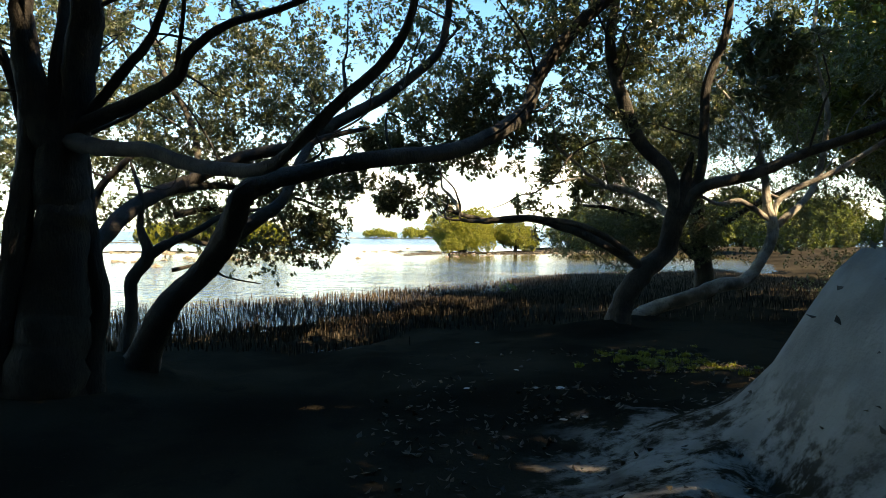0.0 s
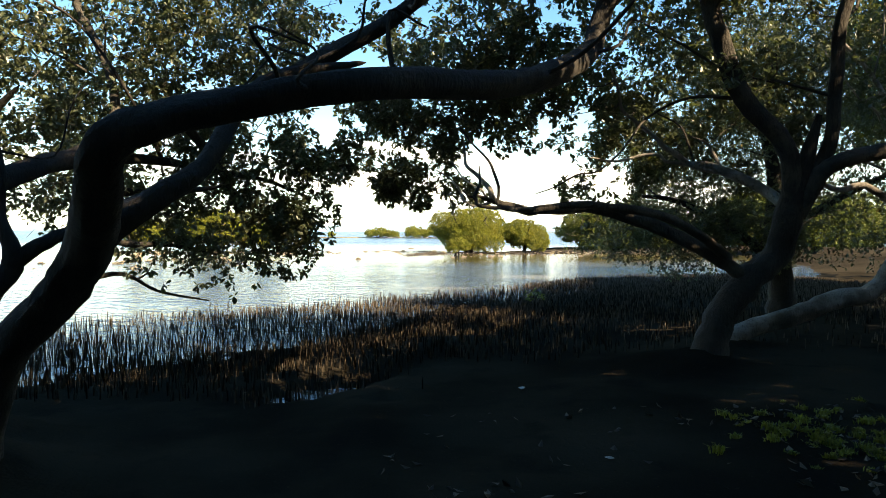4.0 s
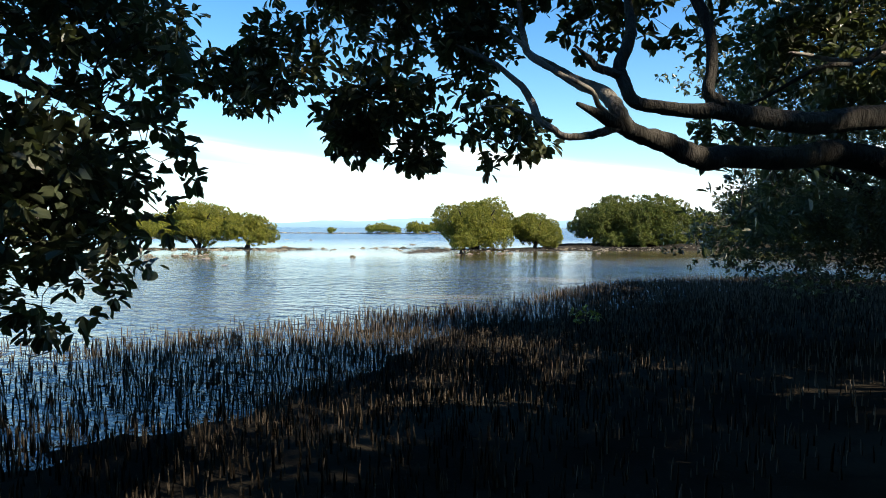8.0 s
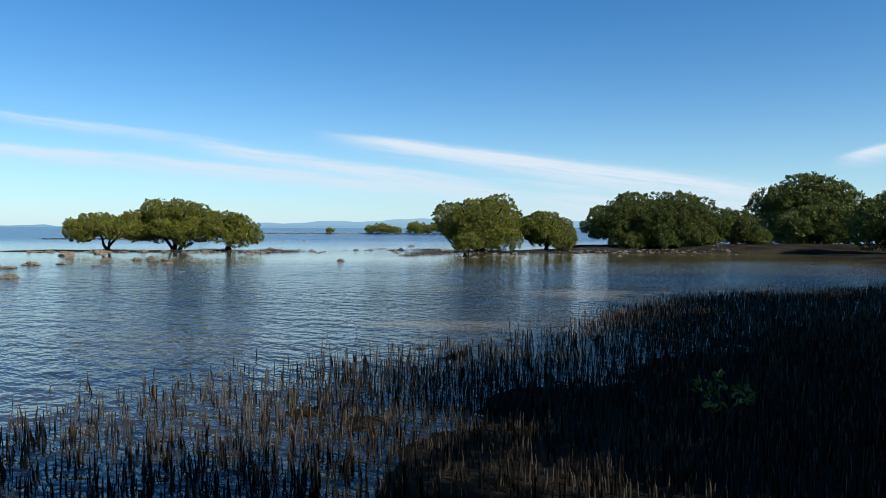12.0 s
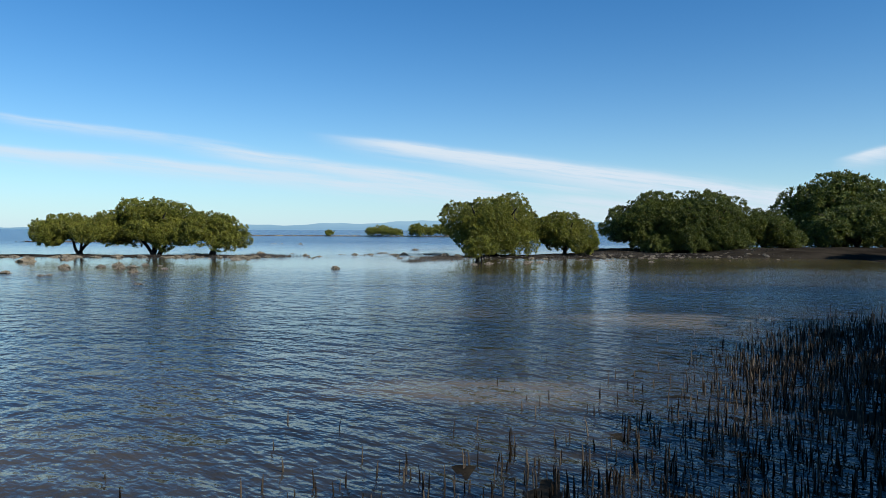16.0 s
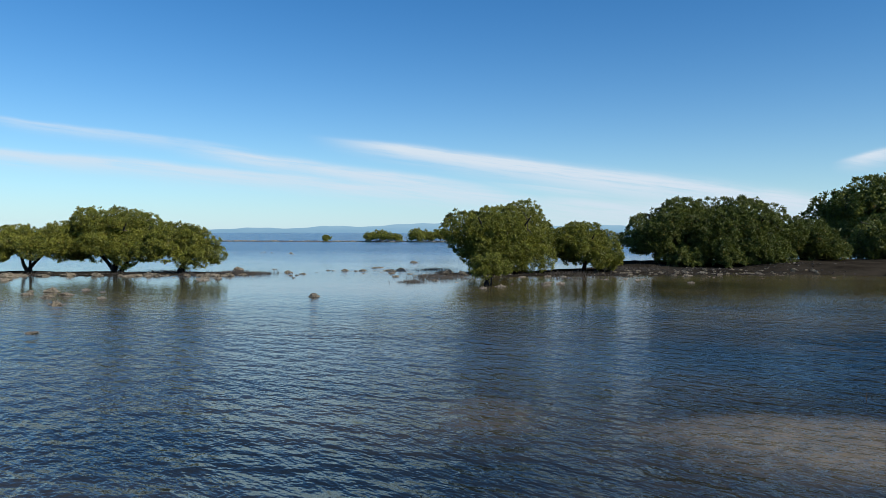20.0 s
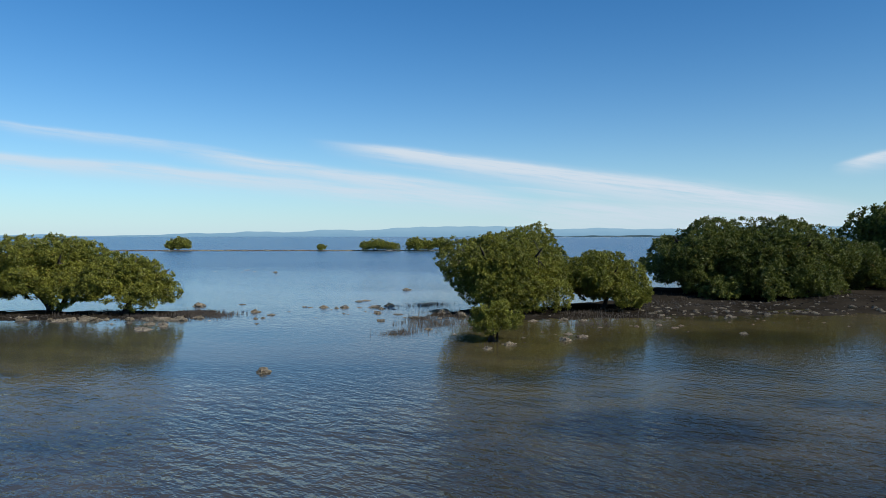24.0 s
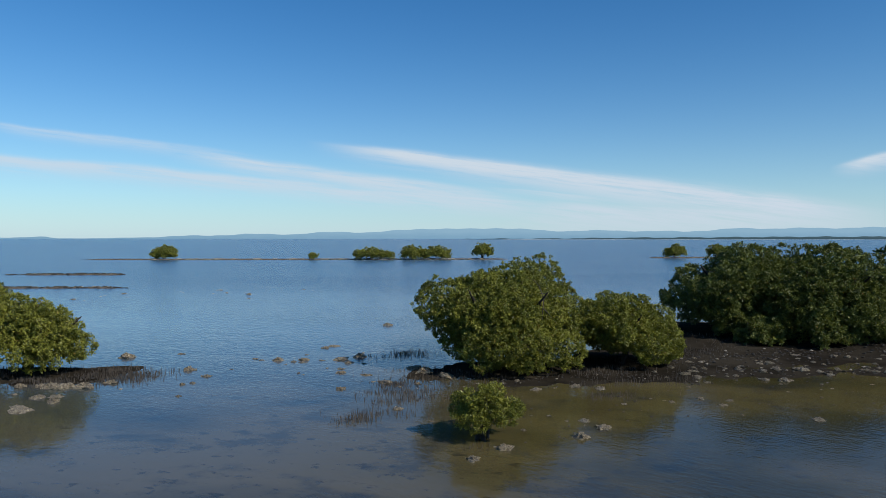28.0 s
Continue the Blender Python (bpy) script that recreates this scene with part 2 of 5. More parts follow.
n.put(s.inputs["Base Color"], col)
span = n.add("ShaderNodeSeparateXYZ", ins={0: at}).outputs
openness = n.step(span[1], 46.0, 125.0)
n.put(s.inputs["Roughness"], n.math("MULTIPLY_ADD", openness, 0.17, 0.09))
s.inputs["IOR"].default_value = 1.333
chop = n.noise(n.stretch(at, (1.7, 3.0, 1), 0.62), 1.0, 3.0, 0.5)
ripple = n.noise(n.stretch(at, (4.2, 7.4, 1), 0.8), 1.0, 2.0, 0.5)
swell = n.noise(n.stretch(at, (0.25, 0.7, 1), 0.2), 1.0, 2.0, 0.5)
calm = n.noise(n.stretch(at, (0.02, 0.06, 1), 0.1), 1.0, 3.0, 0.5)
shoal = n.math("SUBTRACT", 1.0, n.math("MULTIPLY", n.step(span[1], 36.0, 52.0), 0.62))
wave = n.math("ADD", n.math("MULTIPLY", n.math("MULTIPLY", chop, 1.4), shoal), n.math("ADD", n.math("ADD", n.math("MULTIPLY", ripple, 0.5), n.math("MULTIPLY", n.noise(n.stretch(at, (11.0, 24.0, 1), 0.7), 1.0, 2.0), 0.1)), n.math("MULTIPLY", n.math("MULTIPLY", swell, 0.8), shoal)))
wave = n.math("MULTIPLY", wave, n.math("MULTIPLY_ADD", n.step(calm, 0.35, 0.65), 0.7, 0.4))
wave = n.math("MULTIPLY", wave, n.math("MULTIPLY_ADD", openness, 0.7, n.math("MULTIPLY_ADD", n.step(span[1], 37.0, 52.0), -0.86, 1.0)))
bump(n, s, wave, 1.0, 0.095)

oyster, n, s = material("oyster_rock")
at = n.add("ShaderNodeTexCoord").outputs["Object"]
shell = n.add("ShaderNodeTexVoronoi", ins={"Vector": at, "Scale": 16.0})
low = n.noise(at, 3.0, 4.0)
col = n.mix(n.step(low, 0.35, 0.65), rgb(0.25, 0.19, 0.11), rgb(0.60, 0.50, 0.32))
col = n.mix(n.step(shell.outputs[0], 0.72, 0.3), rgb(0.06, 0.047, 0.033), col)
col = n.mix(n.math("MULTIPLY", n.step(n.noise(at, 9.0, 3.0), 0.54, 0.64), 0.5), col, rgb(0.58, 0.53, 0.43))
n.put(s.inputs["Base Color"], col)
s.inputs["Roughness"].default_value = 0.75
bump(n, s, shell.outputs[0], 0.9, 0.03)

peg_mat, n, s = material("breathing_root")
one = n.add("ShaderNodeNewGeometry").outputs["Random Per Island"]
n.put(s.inputs["Base Color"], n.mix(n.math("POWER", one, 1.5), rgb(0.009, 0.007, 0.005), rgb(0.118, 0.096, 0.074)))
s.inputs["Specular IOR Level"].default_value = 0.0
s.inputs["Roughness"].default_value = 0.7

dark_root, n, s = material("dark_root")
one = n.add("ShaderNodeNewGeometry").outputs["Random Per Island"]
n.put(s.inputs["Base Color"], n.mix(one, rgb(0.018, 0.015, 0.012), rgb(0.075, 0.060, 0.045)))
s.inputs["Roughness"].default_value = 0.6

clod_mat, n, s = material("muddy_shell_clod")
one = n.add("ShaderNodeNewGeometry").outputs["Random Per Island"]
n.put(s.inputs["Base Color"], n.mix(n.step(one, 0.91, 1.0), n.mix(one, rgb(0.015, 0.013, 0.010), rgb(0.045, 0.037, 0.028)), rgb(0.28, 0.245, 0.195)))
s.inputs["Roughness"].default_value = 0.8

shell_mat, n, s = material("bleached_shell")
n.put(s.inputs["Base Color"], n.mix(n.noise(None, 9.0), rgb(0.34, 0.31, 0.27), rgb(0.52, 0.49, 0.44)))
s.inputs["Roughness"].default_value = 0.6


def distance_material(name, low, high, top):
    """Far land as an emitter, with the haze of the air painted into its colour."""
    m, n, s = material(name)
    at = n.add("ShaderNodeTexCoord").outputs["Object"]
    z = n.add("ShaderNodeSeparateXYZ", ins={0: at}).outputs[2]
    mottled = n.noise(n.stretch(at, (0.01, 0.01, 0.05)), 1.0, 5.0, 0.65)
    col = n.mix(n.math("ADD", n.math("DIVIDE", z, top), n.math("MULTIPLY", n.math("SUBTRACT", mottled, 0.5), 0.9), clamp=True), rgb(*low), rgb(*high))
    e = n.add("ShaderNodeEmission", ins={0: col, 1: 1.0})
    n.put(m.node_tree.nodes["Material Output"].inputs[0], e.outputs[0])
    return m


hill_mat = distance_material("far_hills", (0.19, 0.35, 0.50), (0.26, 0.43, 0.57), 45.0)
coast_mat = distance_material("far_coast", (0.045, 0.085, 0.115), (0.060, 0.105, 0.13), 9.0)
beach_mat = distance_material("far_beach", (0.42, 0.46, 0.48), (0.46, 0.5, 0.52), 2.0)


# ---- mesh helpers ----
def mesh_from(name, verts, faces, mats, smooth=True):
    """verts (n, 3), faces (m, 3) or (m, 4), all of one kind."""
    verts, faces = np.asarray(verts, dtype=np.float32), np.asarray(faces, dtype=np.int32)
    me = bpy.data.meshes.new(name)
    k = faces.shape[1]
    me.vertices.add(len(verts)), me.loops.add(faces.size), me.polygons.add(len(faces))
    me.vertices.foreach_set("co", verts.ravel())
    me.loops.foreach_set("vertex_index", faces.ravel())
    me.polygons.foreach_set("loop_start", np.arange(0, faces.size, k, dtype=np.int32))
    me.polygons.foreach_set("use_smooth", np.full(len(faces), smooth))
    me.update(calc_edges=True)
    me.validate()
    me.materials.append(mats)
    return me


def part(name, me, parent, label=""):
    ob = new(name, me)
    ob.parent = parent
    if label:
        tagged(ob, label)
    return ob


def smooth01(x):
    x = np.clip(x, 0.0, 1.0)
    return x * x * (3 - 2 * x)


def spline(points, per=5):
    """A smooth line through (x, y, z, radius) points."""
    p = np.array(points, dtype=float)
    p = np.vstack([2 * p[0] - p[1], p, 2 * p[-1] - p[-2]])
    out = []
    for i in range(1, len(p) - 2):
        for k in range(per):
            t = k / per
            a, b, c, d = p[i - 1], p[i], p[i + 1], p[i + 2]
            out.append(0.5 * (2 * b + (c - a) * t + (2 * a - 5 * b + 4 * c - d) * t * t + (3 * b - a - 3 * c + d) * t ** 3))
    out.append(p[-2])
    return np.array(out)


def tube(line, sides=8, knobs=0.0, rng=None):
    """Rings round a line of (x, y, z, radius); returns verts and quads."""
    pos, rad = line[:, :3], np.maximum(line[:, 3], 0.002)
    tan = np.gradient(pos, axis=0)
    tan /= np.linalg.norm(tan, axis=1)[:, None] + 1e-9
    ref = np.array([0.31, 0.87, 0.39])
    u = np.cross(tan, ref)
    u /= np.linalg.norm(u, axis=1)[:, None] + 1e-9
    v = np.cross(tan, u)
    ang = np.arange(sides) * 2 * np.pi / sides
    r = rad[:, None] * np.ones((1, sides))
    if rng is not None and knobs:
        lobes = rng.uniform(0, 6.28, 4)
        k = np.arange(len(pos))[:, None]
        r = r * (1 + knobs * np.sin(2 * ang + k * 0.25 + lobes[0]) * 0.6 + knobs * np.sin(3 * ang + k * 0.6 + lobes[1]) * 0.5 + knobs * rng.normal(0, 0.22, (len(pos), sides)))
    verts = pos[:, None] + r[..., None] * (np.cos(ang)[None, :, None] * u[:, None] + np.sin(ang)[None, :, None] * v[:, None])
    a = np.arange(len(pos) - 1)[:, None] * sides
    j = np.arange(sides)[None, :]
    q = np.stack([a + j, a + (j + 1) % sides, a + sides + (j + 1) % sides, a + sides + j], -1).reshape(-1, 4)
    return verts.reshape(-1, 3), q


def join(pieces):
    vs, fs, k = [], [], 0
    for v, f in pieces:
        vs.append(v), fs.append(f + k)
        k += len(v)
    return np.vstack(vs), np.vstack(fs)


def leaf_blades(centres, outward, length, rng, droop=0.25, fine=False, facing=None):
    """One blade of two halves for each centre, folded along its rib."""
    m = len(centres)
    d = outward + rng.normal(0, 0.75, (m, 3))
    d[:, 2] -= droop
    d /= np.linalg.norm(d, axis=1)[:, None] + 1e-9
    side = np.cross(d, rng.normal(0, 1, (m, 3)) * np.array([0.6, 0.6, 0.2]) + np.array([0, 0, 1.0]))
    side /= np.linalg.norm(side, axis=1)[:, None] + 1e-9
    if facing is not None:
        side = np.cross(facing + rng.normal(0, 0.38, (m, 3)), d)
        side /= np.linalg.norm(side, axis=1)[:, None] + 1e-9
    up = np.cross(side, d)
    ln = length * rng.uniform(0.65, 1.25, (m, 1))
    wd = ln * rng.uniform(0.22, 0.32, (m, 1))
    base, tip = centres - d * ln * 0.4, centres + d * ln * 0.6 - up * ln * 0.08
    if fine:
        l1, l2 = base + d * ln * 0.34 + side * wd * 0.82 + up * wd * 0.3, base + d * ln * 0.76 + side * wd * 0.86 + up * wd * 0.25
        r1, r2 = base + d * ln * 0.34 - side * wd * 0.82 + up * wd * 0.3, base + d * ln * 0.76 - side * wd * 0.86 + up * wd * 0.25
        verts = np.stack([base, l1, l2, tip, r2, r1], 1).reshape(-1, 3)
        k = np.arange(m)[:, None] * 6
        faces = np.concatenate([k + np.array([[0, 3, 2, 1]]), k + np.array([[0, 5, 4, 3]])], 1).reshape(-1, 4)
    else:
        lm, rm = base + d * ln * 0.5 + side * wd + up * wd * 0.35, base + d * ln * 0.5 - side * wd + up * wd * 0.35
        verts = np.stack([base, lm, tip, rm], 1).reshape(-1, 3)
        k = np.arange(m)[:, None] * 4
        faces = np.concatenate([k + np.array([[0, 2, 1]]), k + np.array([[0, 3, 2]])], 1).reshape(-1, 3)
    return verts, faces


def ball(rng, m):
    d = rng.normal(0, 1, (m, 3))
    return d / (np.linalg.norm(d, axis=1)[:, None] + 1e-9)


# ---- ground and water ----
SHORE_X = [-4800, -60, -30, -12, -9.5, -5, -3.2, -1.9, 0, 2.7, 5.5, 7.6, 10, 12, 16, 20, 23, 26, 60, 4800]
SHORE_Y = [-900, -10, 3, 13, 15, 18.3, 20.2, 21.2, 22.9, 25.8, 29.1, 30.6, 31.3, 32.0, 36, 44, 58, 66, 72, 400]
BANKS = [(-29, 60.5, -13.0, 61.3, 2.4, 0.05), (-13, 61.2, -10.4, 61.8, 1.3, -0.01), (1.0, 62.2, 9, 63.8, 2.6, 0.05), (8, 64.6, 24, 67.5, 3.6, 0.10), (9, 61.6, 18, 62.0, 1.6, 0.03), (14, 72, 30, 76, 4.5, 0.30),
         (24, 69, 75, 76, 8.0, 0.45), (3, 60.2, 9, 61.2, 1.6, 0.05), (-80, 196, 14, 200, 1.8, 0.22),
         (55, 211, 85, 214, 2.2, 0.25), (-57, 130, -45, 130.5, 0.9, 0.12), (-54, 105, -33, 105.5, 0.6, 0.10)]


TREE_FEET = [(2.95, 11.2, 0.6), (3.6, 12.2, 0.55), (-3.6, 6.4, 0.8), (-3.4, 7.6, 0.5), (-3.95, 8.6, 0.4), (-4.2, 7.3, 0.5)]


def wobble(x, y):
    return (np.sin(x * 0.83 + 1.3 * np.sin(y * 0.41)) * np.cos(y * 0.71 + 0.9 * np.sin(x * 0.37)) + 0.5 * np.sin(x * 2.3 + y * 1.1) * np.cos(y * 2.7 - x * 0.6)
            + 0.25 * np.sin(x * 6.1 - y * 3.3) * np.cos(y * 5.7 + x * 2.2))


def ground_height(x, y):
    x, y = np.asarray(x, dtype=float), np.asarray(y, dtype=float)
    d = (np.interp(x, SHORE_X, SHORE_Y) - y) * 0.72 + 0.35 * wobble(x * 0.6, y * 0.6)
    dry = 2.3 + 2.4 * (1 - smooth01((x + 3.4) / 3.6))
    z = np.where(d > 0, -0.03 + 0.032 * np.clip(d - dry, 0, 16) + 0.04 * smooth01((d - dry) / 1.4), -0.03 + 0.06 * d)
    z = np.maximum(z, -0.45 - 0.1 * np.sin(x * 0.1))
    z = z + 0.022 * wobble(x, y) * np.exp(-np.maximum(np.abs(y - 20) - 45, 0) / 20)
    z = z + 0.028 * wobble(x * 2.6, y * 2.6) * np.exp(-np.maximum(np.abs(y - 18) - 16, 0) / 3)
    z = z - 0.24 * (1 + 0.5 * wobble(x * 2.3, y * 3.1) + 0.3 * wobble(x * 6.3, y * 5.9)) * np.exp(-((x + 1.5 - 0.62 * (y - 10.75)) / 0.42) ** 2 - ((y - 10.75) / 0.72) ** 2)
    z = z - 0.045 * (0.8 + 0.5 * wobble(x * 1.7, y * 1.9)) * smooth01((-1.1 - x) / 1.6) * smooth01((y - 13.2) / 1.0) * (1 - smooth01((y - 24) / 4)) * smooth01((x + 16) / 3)
    ridge = smooth01((x - 1.62 - 0.05 * y - 0.12 * np.sin(y * 1.3)) / 0.85) * (1 - smooth01((y - 3.8) / 1.7 + 0.12 * np.sin(x * 1.7)))
    foot = smooth01((x - 0.6 - 0.3 * np.sin(y * 1.7)) / 0.9) * (1 - smooth01((y - 5.4) / 2.4)) * (1 - ridge)
    z = z + ridge * (1.3 + 0.09 * wobble(x * 0.9, y * 0.9) + 0.03 * wobble(x * 3.1, y * 3.3)) + foot * (0.16 + 0.10 * wobble(x * 1.9, y * 1.9) + 0.06 * wobble(x * 4.3, y * 4.1))
    for x0, y0, size in TREE_FEET:
        z = z + 0.20 * np.exp(-((x - x0) / size) ** 2 - ((y - y0) / size) ** 2) * (1 + 0.5 * wobble(x * 2.1, y * 2.3))
    for x0, y0, x1, y1, half, top in BANKS:
        dx, dy = x1 - x0, y1 - y0
        t = np.clip(((x - x0) * dx + (y - y0) * dy) / (dx * dx + dy * dy), 0, 1)
        far = np.hypot(x - x0 - t * dx, y - y0 - t * dy) + (0.45 * wobble(x * 0.5, y * 0.9) + 0.35 * wobble(x * 1.7, y * 1.9) + 0.2 * wobble(x * 3.9, y * 3.7)) * min(1.0, half)
        bank = -0.10 + (top + 0.10 + 0.03 * wobble(x * 1.4, y * 1.4)) * smooth01(1.35 - far / half)
        z = np.maximum(z, bank)
    return z


def spread(fine0, fine1, step, mid0, mid1, step2, far0, far1):
    a = list(np.arange(fine0, fine1, step))
    b0, b1 = list(np.arange(mid0, fine0, step2)), list(np.arange(fine1, mid1, step2))
    lo, hi, k = [], [], step2
    v = mid0
    while v > far0:
        k *= 1.35
        v -= k
        lo.append(max(v, far0))
    v, k = mid1, step2
    while v < far1:
        k *= 1.35
        v += k
        hi.append(min(v, far1))
    return np.array(lo[::-1] + b0 + a + b1 + hi)


def sheet(name, xs, ys, height, mats):
    gx, gy = np.meshgrid(xs, ys)
    verts = np.stack([gx, gy, height(gx, gy)], -1).reshape(-1, 3)
    i, j = np.meshgrid(np.arange(len(xs) - 1), np.arange(len(ys) - 1))
    a = (j * len(xs) + i).ravel()
    return mesh_from(name, verts, np.stack([a, a + 1, a + len(xs) + 1, a + len(xs)], -1), mats)


ground = tagged(new("ground", sheet("ground", np.unique(np.concatenate([spread(-11, 13, 0.26, -60, 60, 0.7, -4700, 4700), np.arange(-3, 0, 0.09)]).round(3)), np.unique(np.concatenate([np.arange(9.6, 12.2, 0.09), spread(-3, 32, 0.26, -12, 82, 0.6, -300, 4700), np.arange(103, 107, 0.3), np.arange(127, 133, 0.4), np.arange(191, 219, 0.7)]).round(3)), ground_height, mud)),
                "brown tidal mud and grey sand sloping under the water", "ground", kind="structure")
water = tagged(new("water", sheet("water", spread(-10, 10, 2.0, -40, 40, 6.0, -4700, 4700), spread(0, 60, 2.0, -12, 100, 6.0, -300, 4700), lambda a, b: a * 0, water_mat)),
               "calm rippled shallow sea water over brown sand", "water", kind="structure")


def ridge_land(name, x0, x1, y, profile, mats, label):
    xs = np.linspace(x0, x1, 260)
    top = np.array([profile(a) for a in xs])
    rows = [(0.0, -1.0), (0.25, 0.45), (0.6, 0.8), (1.0, 1.0), (1.6, -0.2)]
    verts = np.array([[a, y + 120 * k, h * r if r > 0 else r] for k, r in rows for a, h in zip(xs, top)])
    m = len(xs)
    i, j = np.meshgrid(np.arange(m - 1), np.arange(len(rows) - 1))
    a = (j * m + i).ravel()
    return tagged(new(name, mesh_from(name, verts, np.stack([a, a + 1, a + m + 1, a + m], -1), mats)), label, "hills", kind="structure")


def hill_profile(x):
    u = x / 3900.0
    h = np.interp(u, [-1.2, -0.66, -0.60, -0.58, -0.5, -0.42, -0.3, -0.22, -0.16, -0.1, -0.03, 0.03, 0.08, 0.16, 0.26, 0.36, 0.44, 0.55, 0.7, 1.2],
                  [4, 9, 14, 4, 5, 14, 28, 30, 42, 40, 62, 58, 66, 48, 50, 44, 62, 64, 70, 66])
    return h + 3.0 * math.sin(u * 61) * min(1, h / 20) + 1.6 * math.sin(u * 167 + 1) * min(1, h / 20)


def coast_profile(x):
    u = x / 2900.0
    return max(0.6, np.interp(u, [-0.1, 0.0, 0.15, 0.3, 0.4, 0.55, 1.2], [0.5, 2.5, 3.5, 8, 9, 12, 13]) + 1.3 * math.sin(u * 90) + 0.9 * math.sin(u * 231))


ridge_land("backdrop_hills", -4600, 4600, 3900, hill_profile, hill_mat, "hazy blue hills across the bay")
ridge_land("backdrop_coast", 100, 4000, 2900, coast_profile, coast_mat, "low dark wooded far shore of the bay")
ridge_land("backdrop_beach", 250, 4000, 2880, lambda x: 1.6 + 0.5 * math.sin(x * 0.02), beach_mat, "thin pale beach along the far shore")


# ---- trees ----
newest_limb = {}


def limb_part(thing, name, points, mats, rng, sides=9, per=5, label=""):
    ends = np.array(points, dtype=float)
    way = ends[-1, :3] - ends[-2, :3]
    tip = ends[-1, :3] + way / (np.linalg.norm(way) + 1e-9) * ends[-1, 3] * 7
    line = spline([*points, (*tip, ends[-1, 3] * 0.2)], per)
    line[:, :3] += rng.normal(0, 1, (len(line), 3)) * line[:, 3:4] * 0.05
    v, q = tube(line, sides, 0.13, rng)
    newest_limb["part"] = part(name, mesh_from(name, v, q, mats), thing, label)
    return line


# openings in the canopy: where the sun comes through to the ground (x, y, half widths)
SUN_GAPS = [(-0.3, 14.1, 0.8, 0.26), (3.6, 14.3, 1.0, 0.28), (2.8, 7.7, 0.32, 0.22), (-2.0, 12.36, 0.16, 0.16), (-0.99, 14.15, 0.2, 0.2)]


def in_sun_gap(p):
    """True for points that would shade one of the openings."""
    k = (p[:, 2:3] - 0.1) / sun_way.z
    foot = p[:, :2] - k * np.array([sun_way.x, sun_way.y])
    hit = np.zeros(len(p), dtype=bool)
    for x, y, rx, ry in SUN_GAPS:
        off = 0.25 * np.sin(foot[:, 0] * 5.3) + 0.2 * np.sin(foot[:, 0] * 11.9 + 1)
        hit |= ((foot[:, 0] - x) / rx) ** 2 + ((foot[:, 1] - y) / ry + off) ** 2 < 1
    return hit & (p[:, 2] > 1.6)


def foliage(thing, clumps, origin, per_clump, length, mats, rng, lines=None, fine=False, droop=0.25, name="crown"):
    """Leaves in round clumps; a thin twig leads to each clump from the nearest limb."""
    centre = np.array([c[:3] for c in clumps]) - origin
    size = np.array([c[3] for c in clumps])
    m = len(clumps)
    per_spray = 9 if fine else 6
    hub = ball(rng, m * max(per_clump // per_spray, 1))
    owner = np.repeat(np.arange(m), max(per_clump // per_spray, 1))
    hub_at = centre[owner] + hub * (size[owner] * rng.uniform(0.2, 1.0, len(owner)) ** 0.5)[:, None] * np.array([1, 1, 0.8])
    k = np.repeat(np.arange(len(owner)), per_spray)
    d = ball(rng, len(k)) + hub[k] * 0.5
    d /= np.linalg.norm(d, axis=1)[:, None] + 1e-9
    at = hub_at[k] + d * (length * rng.uniform(0.45, 0.85, len(k)))[:, None]
    keep = ~in_sun_gap(at + origin)
    at, d = at[keep], d[keep]
    v, f = leaf_blades(at, d * 1.6, length, rng, droop, fine)
    part(name, mesh_from(name, v, f, mats, smooth=False), thing)
    if lines is not None:
        pool = np.vstack(lines)
        twigs = []
        start = np.array([np.linalg.norm(pool[:, :3] - c, axis=1).min() for c in centre])
        for i in np.argsort(start):
            c, s = centre[i], size[i]
            gap = np.linalg.norm(pool[:, :3] - c, axis=1) + 0.35 * np.maximum(pool[:, 2] - c[2], 0)
            near = pool[np.argmin(gap)]
            a, b = near[:3], c
            reach = np.linalg.norm(b - a)
            thick = min(near[3] * 0.6, 0.009 + 0.008 * reach)
            bend = rng.normal(0, 0.12, 3) * reach
            mid = a * 0.55 + b * 0.45 + bend
            pts = [(*a, thick), (*mid, thick * 0.8), (*b, thick * 0.5)]
            twigs.append(tube(spline(pts, 2), 4))
            pool = np.vstack([pool, [(*mid, thick * 0.9), (*b, max(thick * 0.8, 0.008))]])
            for _ in range(3 if fine else 0):
                e = c + ball(rng, 1)[0] * s * 0.85
                twigs.append(tube(spline([(*(a * 0.15 + b * 0.85), thick * 0.4), (*((b + e) / 2 + rng.normal(0, 0.05, 3)), thick * 0.3), (*e, 0.003)], 2), 3))
        v, q = join(twigs)
        tagged(part("twig", mesh_from("twig", v, q, twig_bark), thing), kind="stuff")


def in_ellipsoid(rng, centre, radii, m, shell=0.0):
    out = []
    while len(out) < m:
        p = rng.uniform(-1, 1, 3)
        q = np.linalg.norm(p)
        if shell < q < 1:
            out.append(np.array(centre) + p * np.array(radii))
    return out


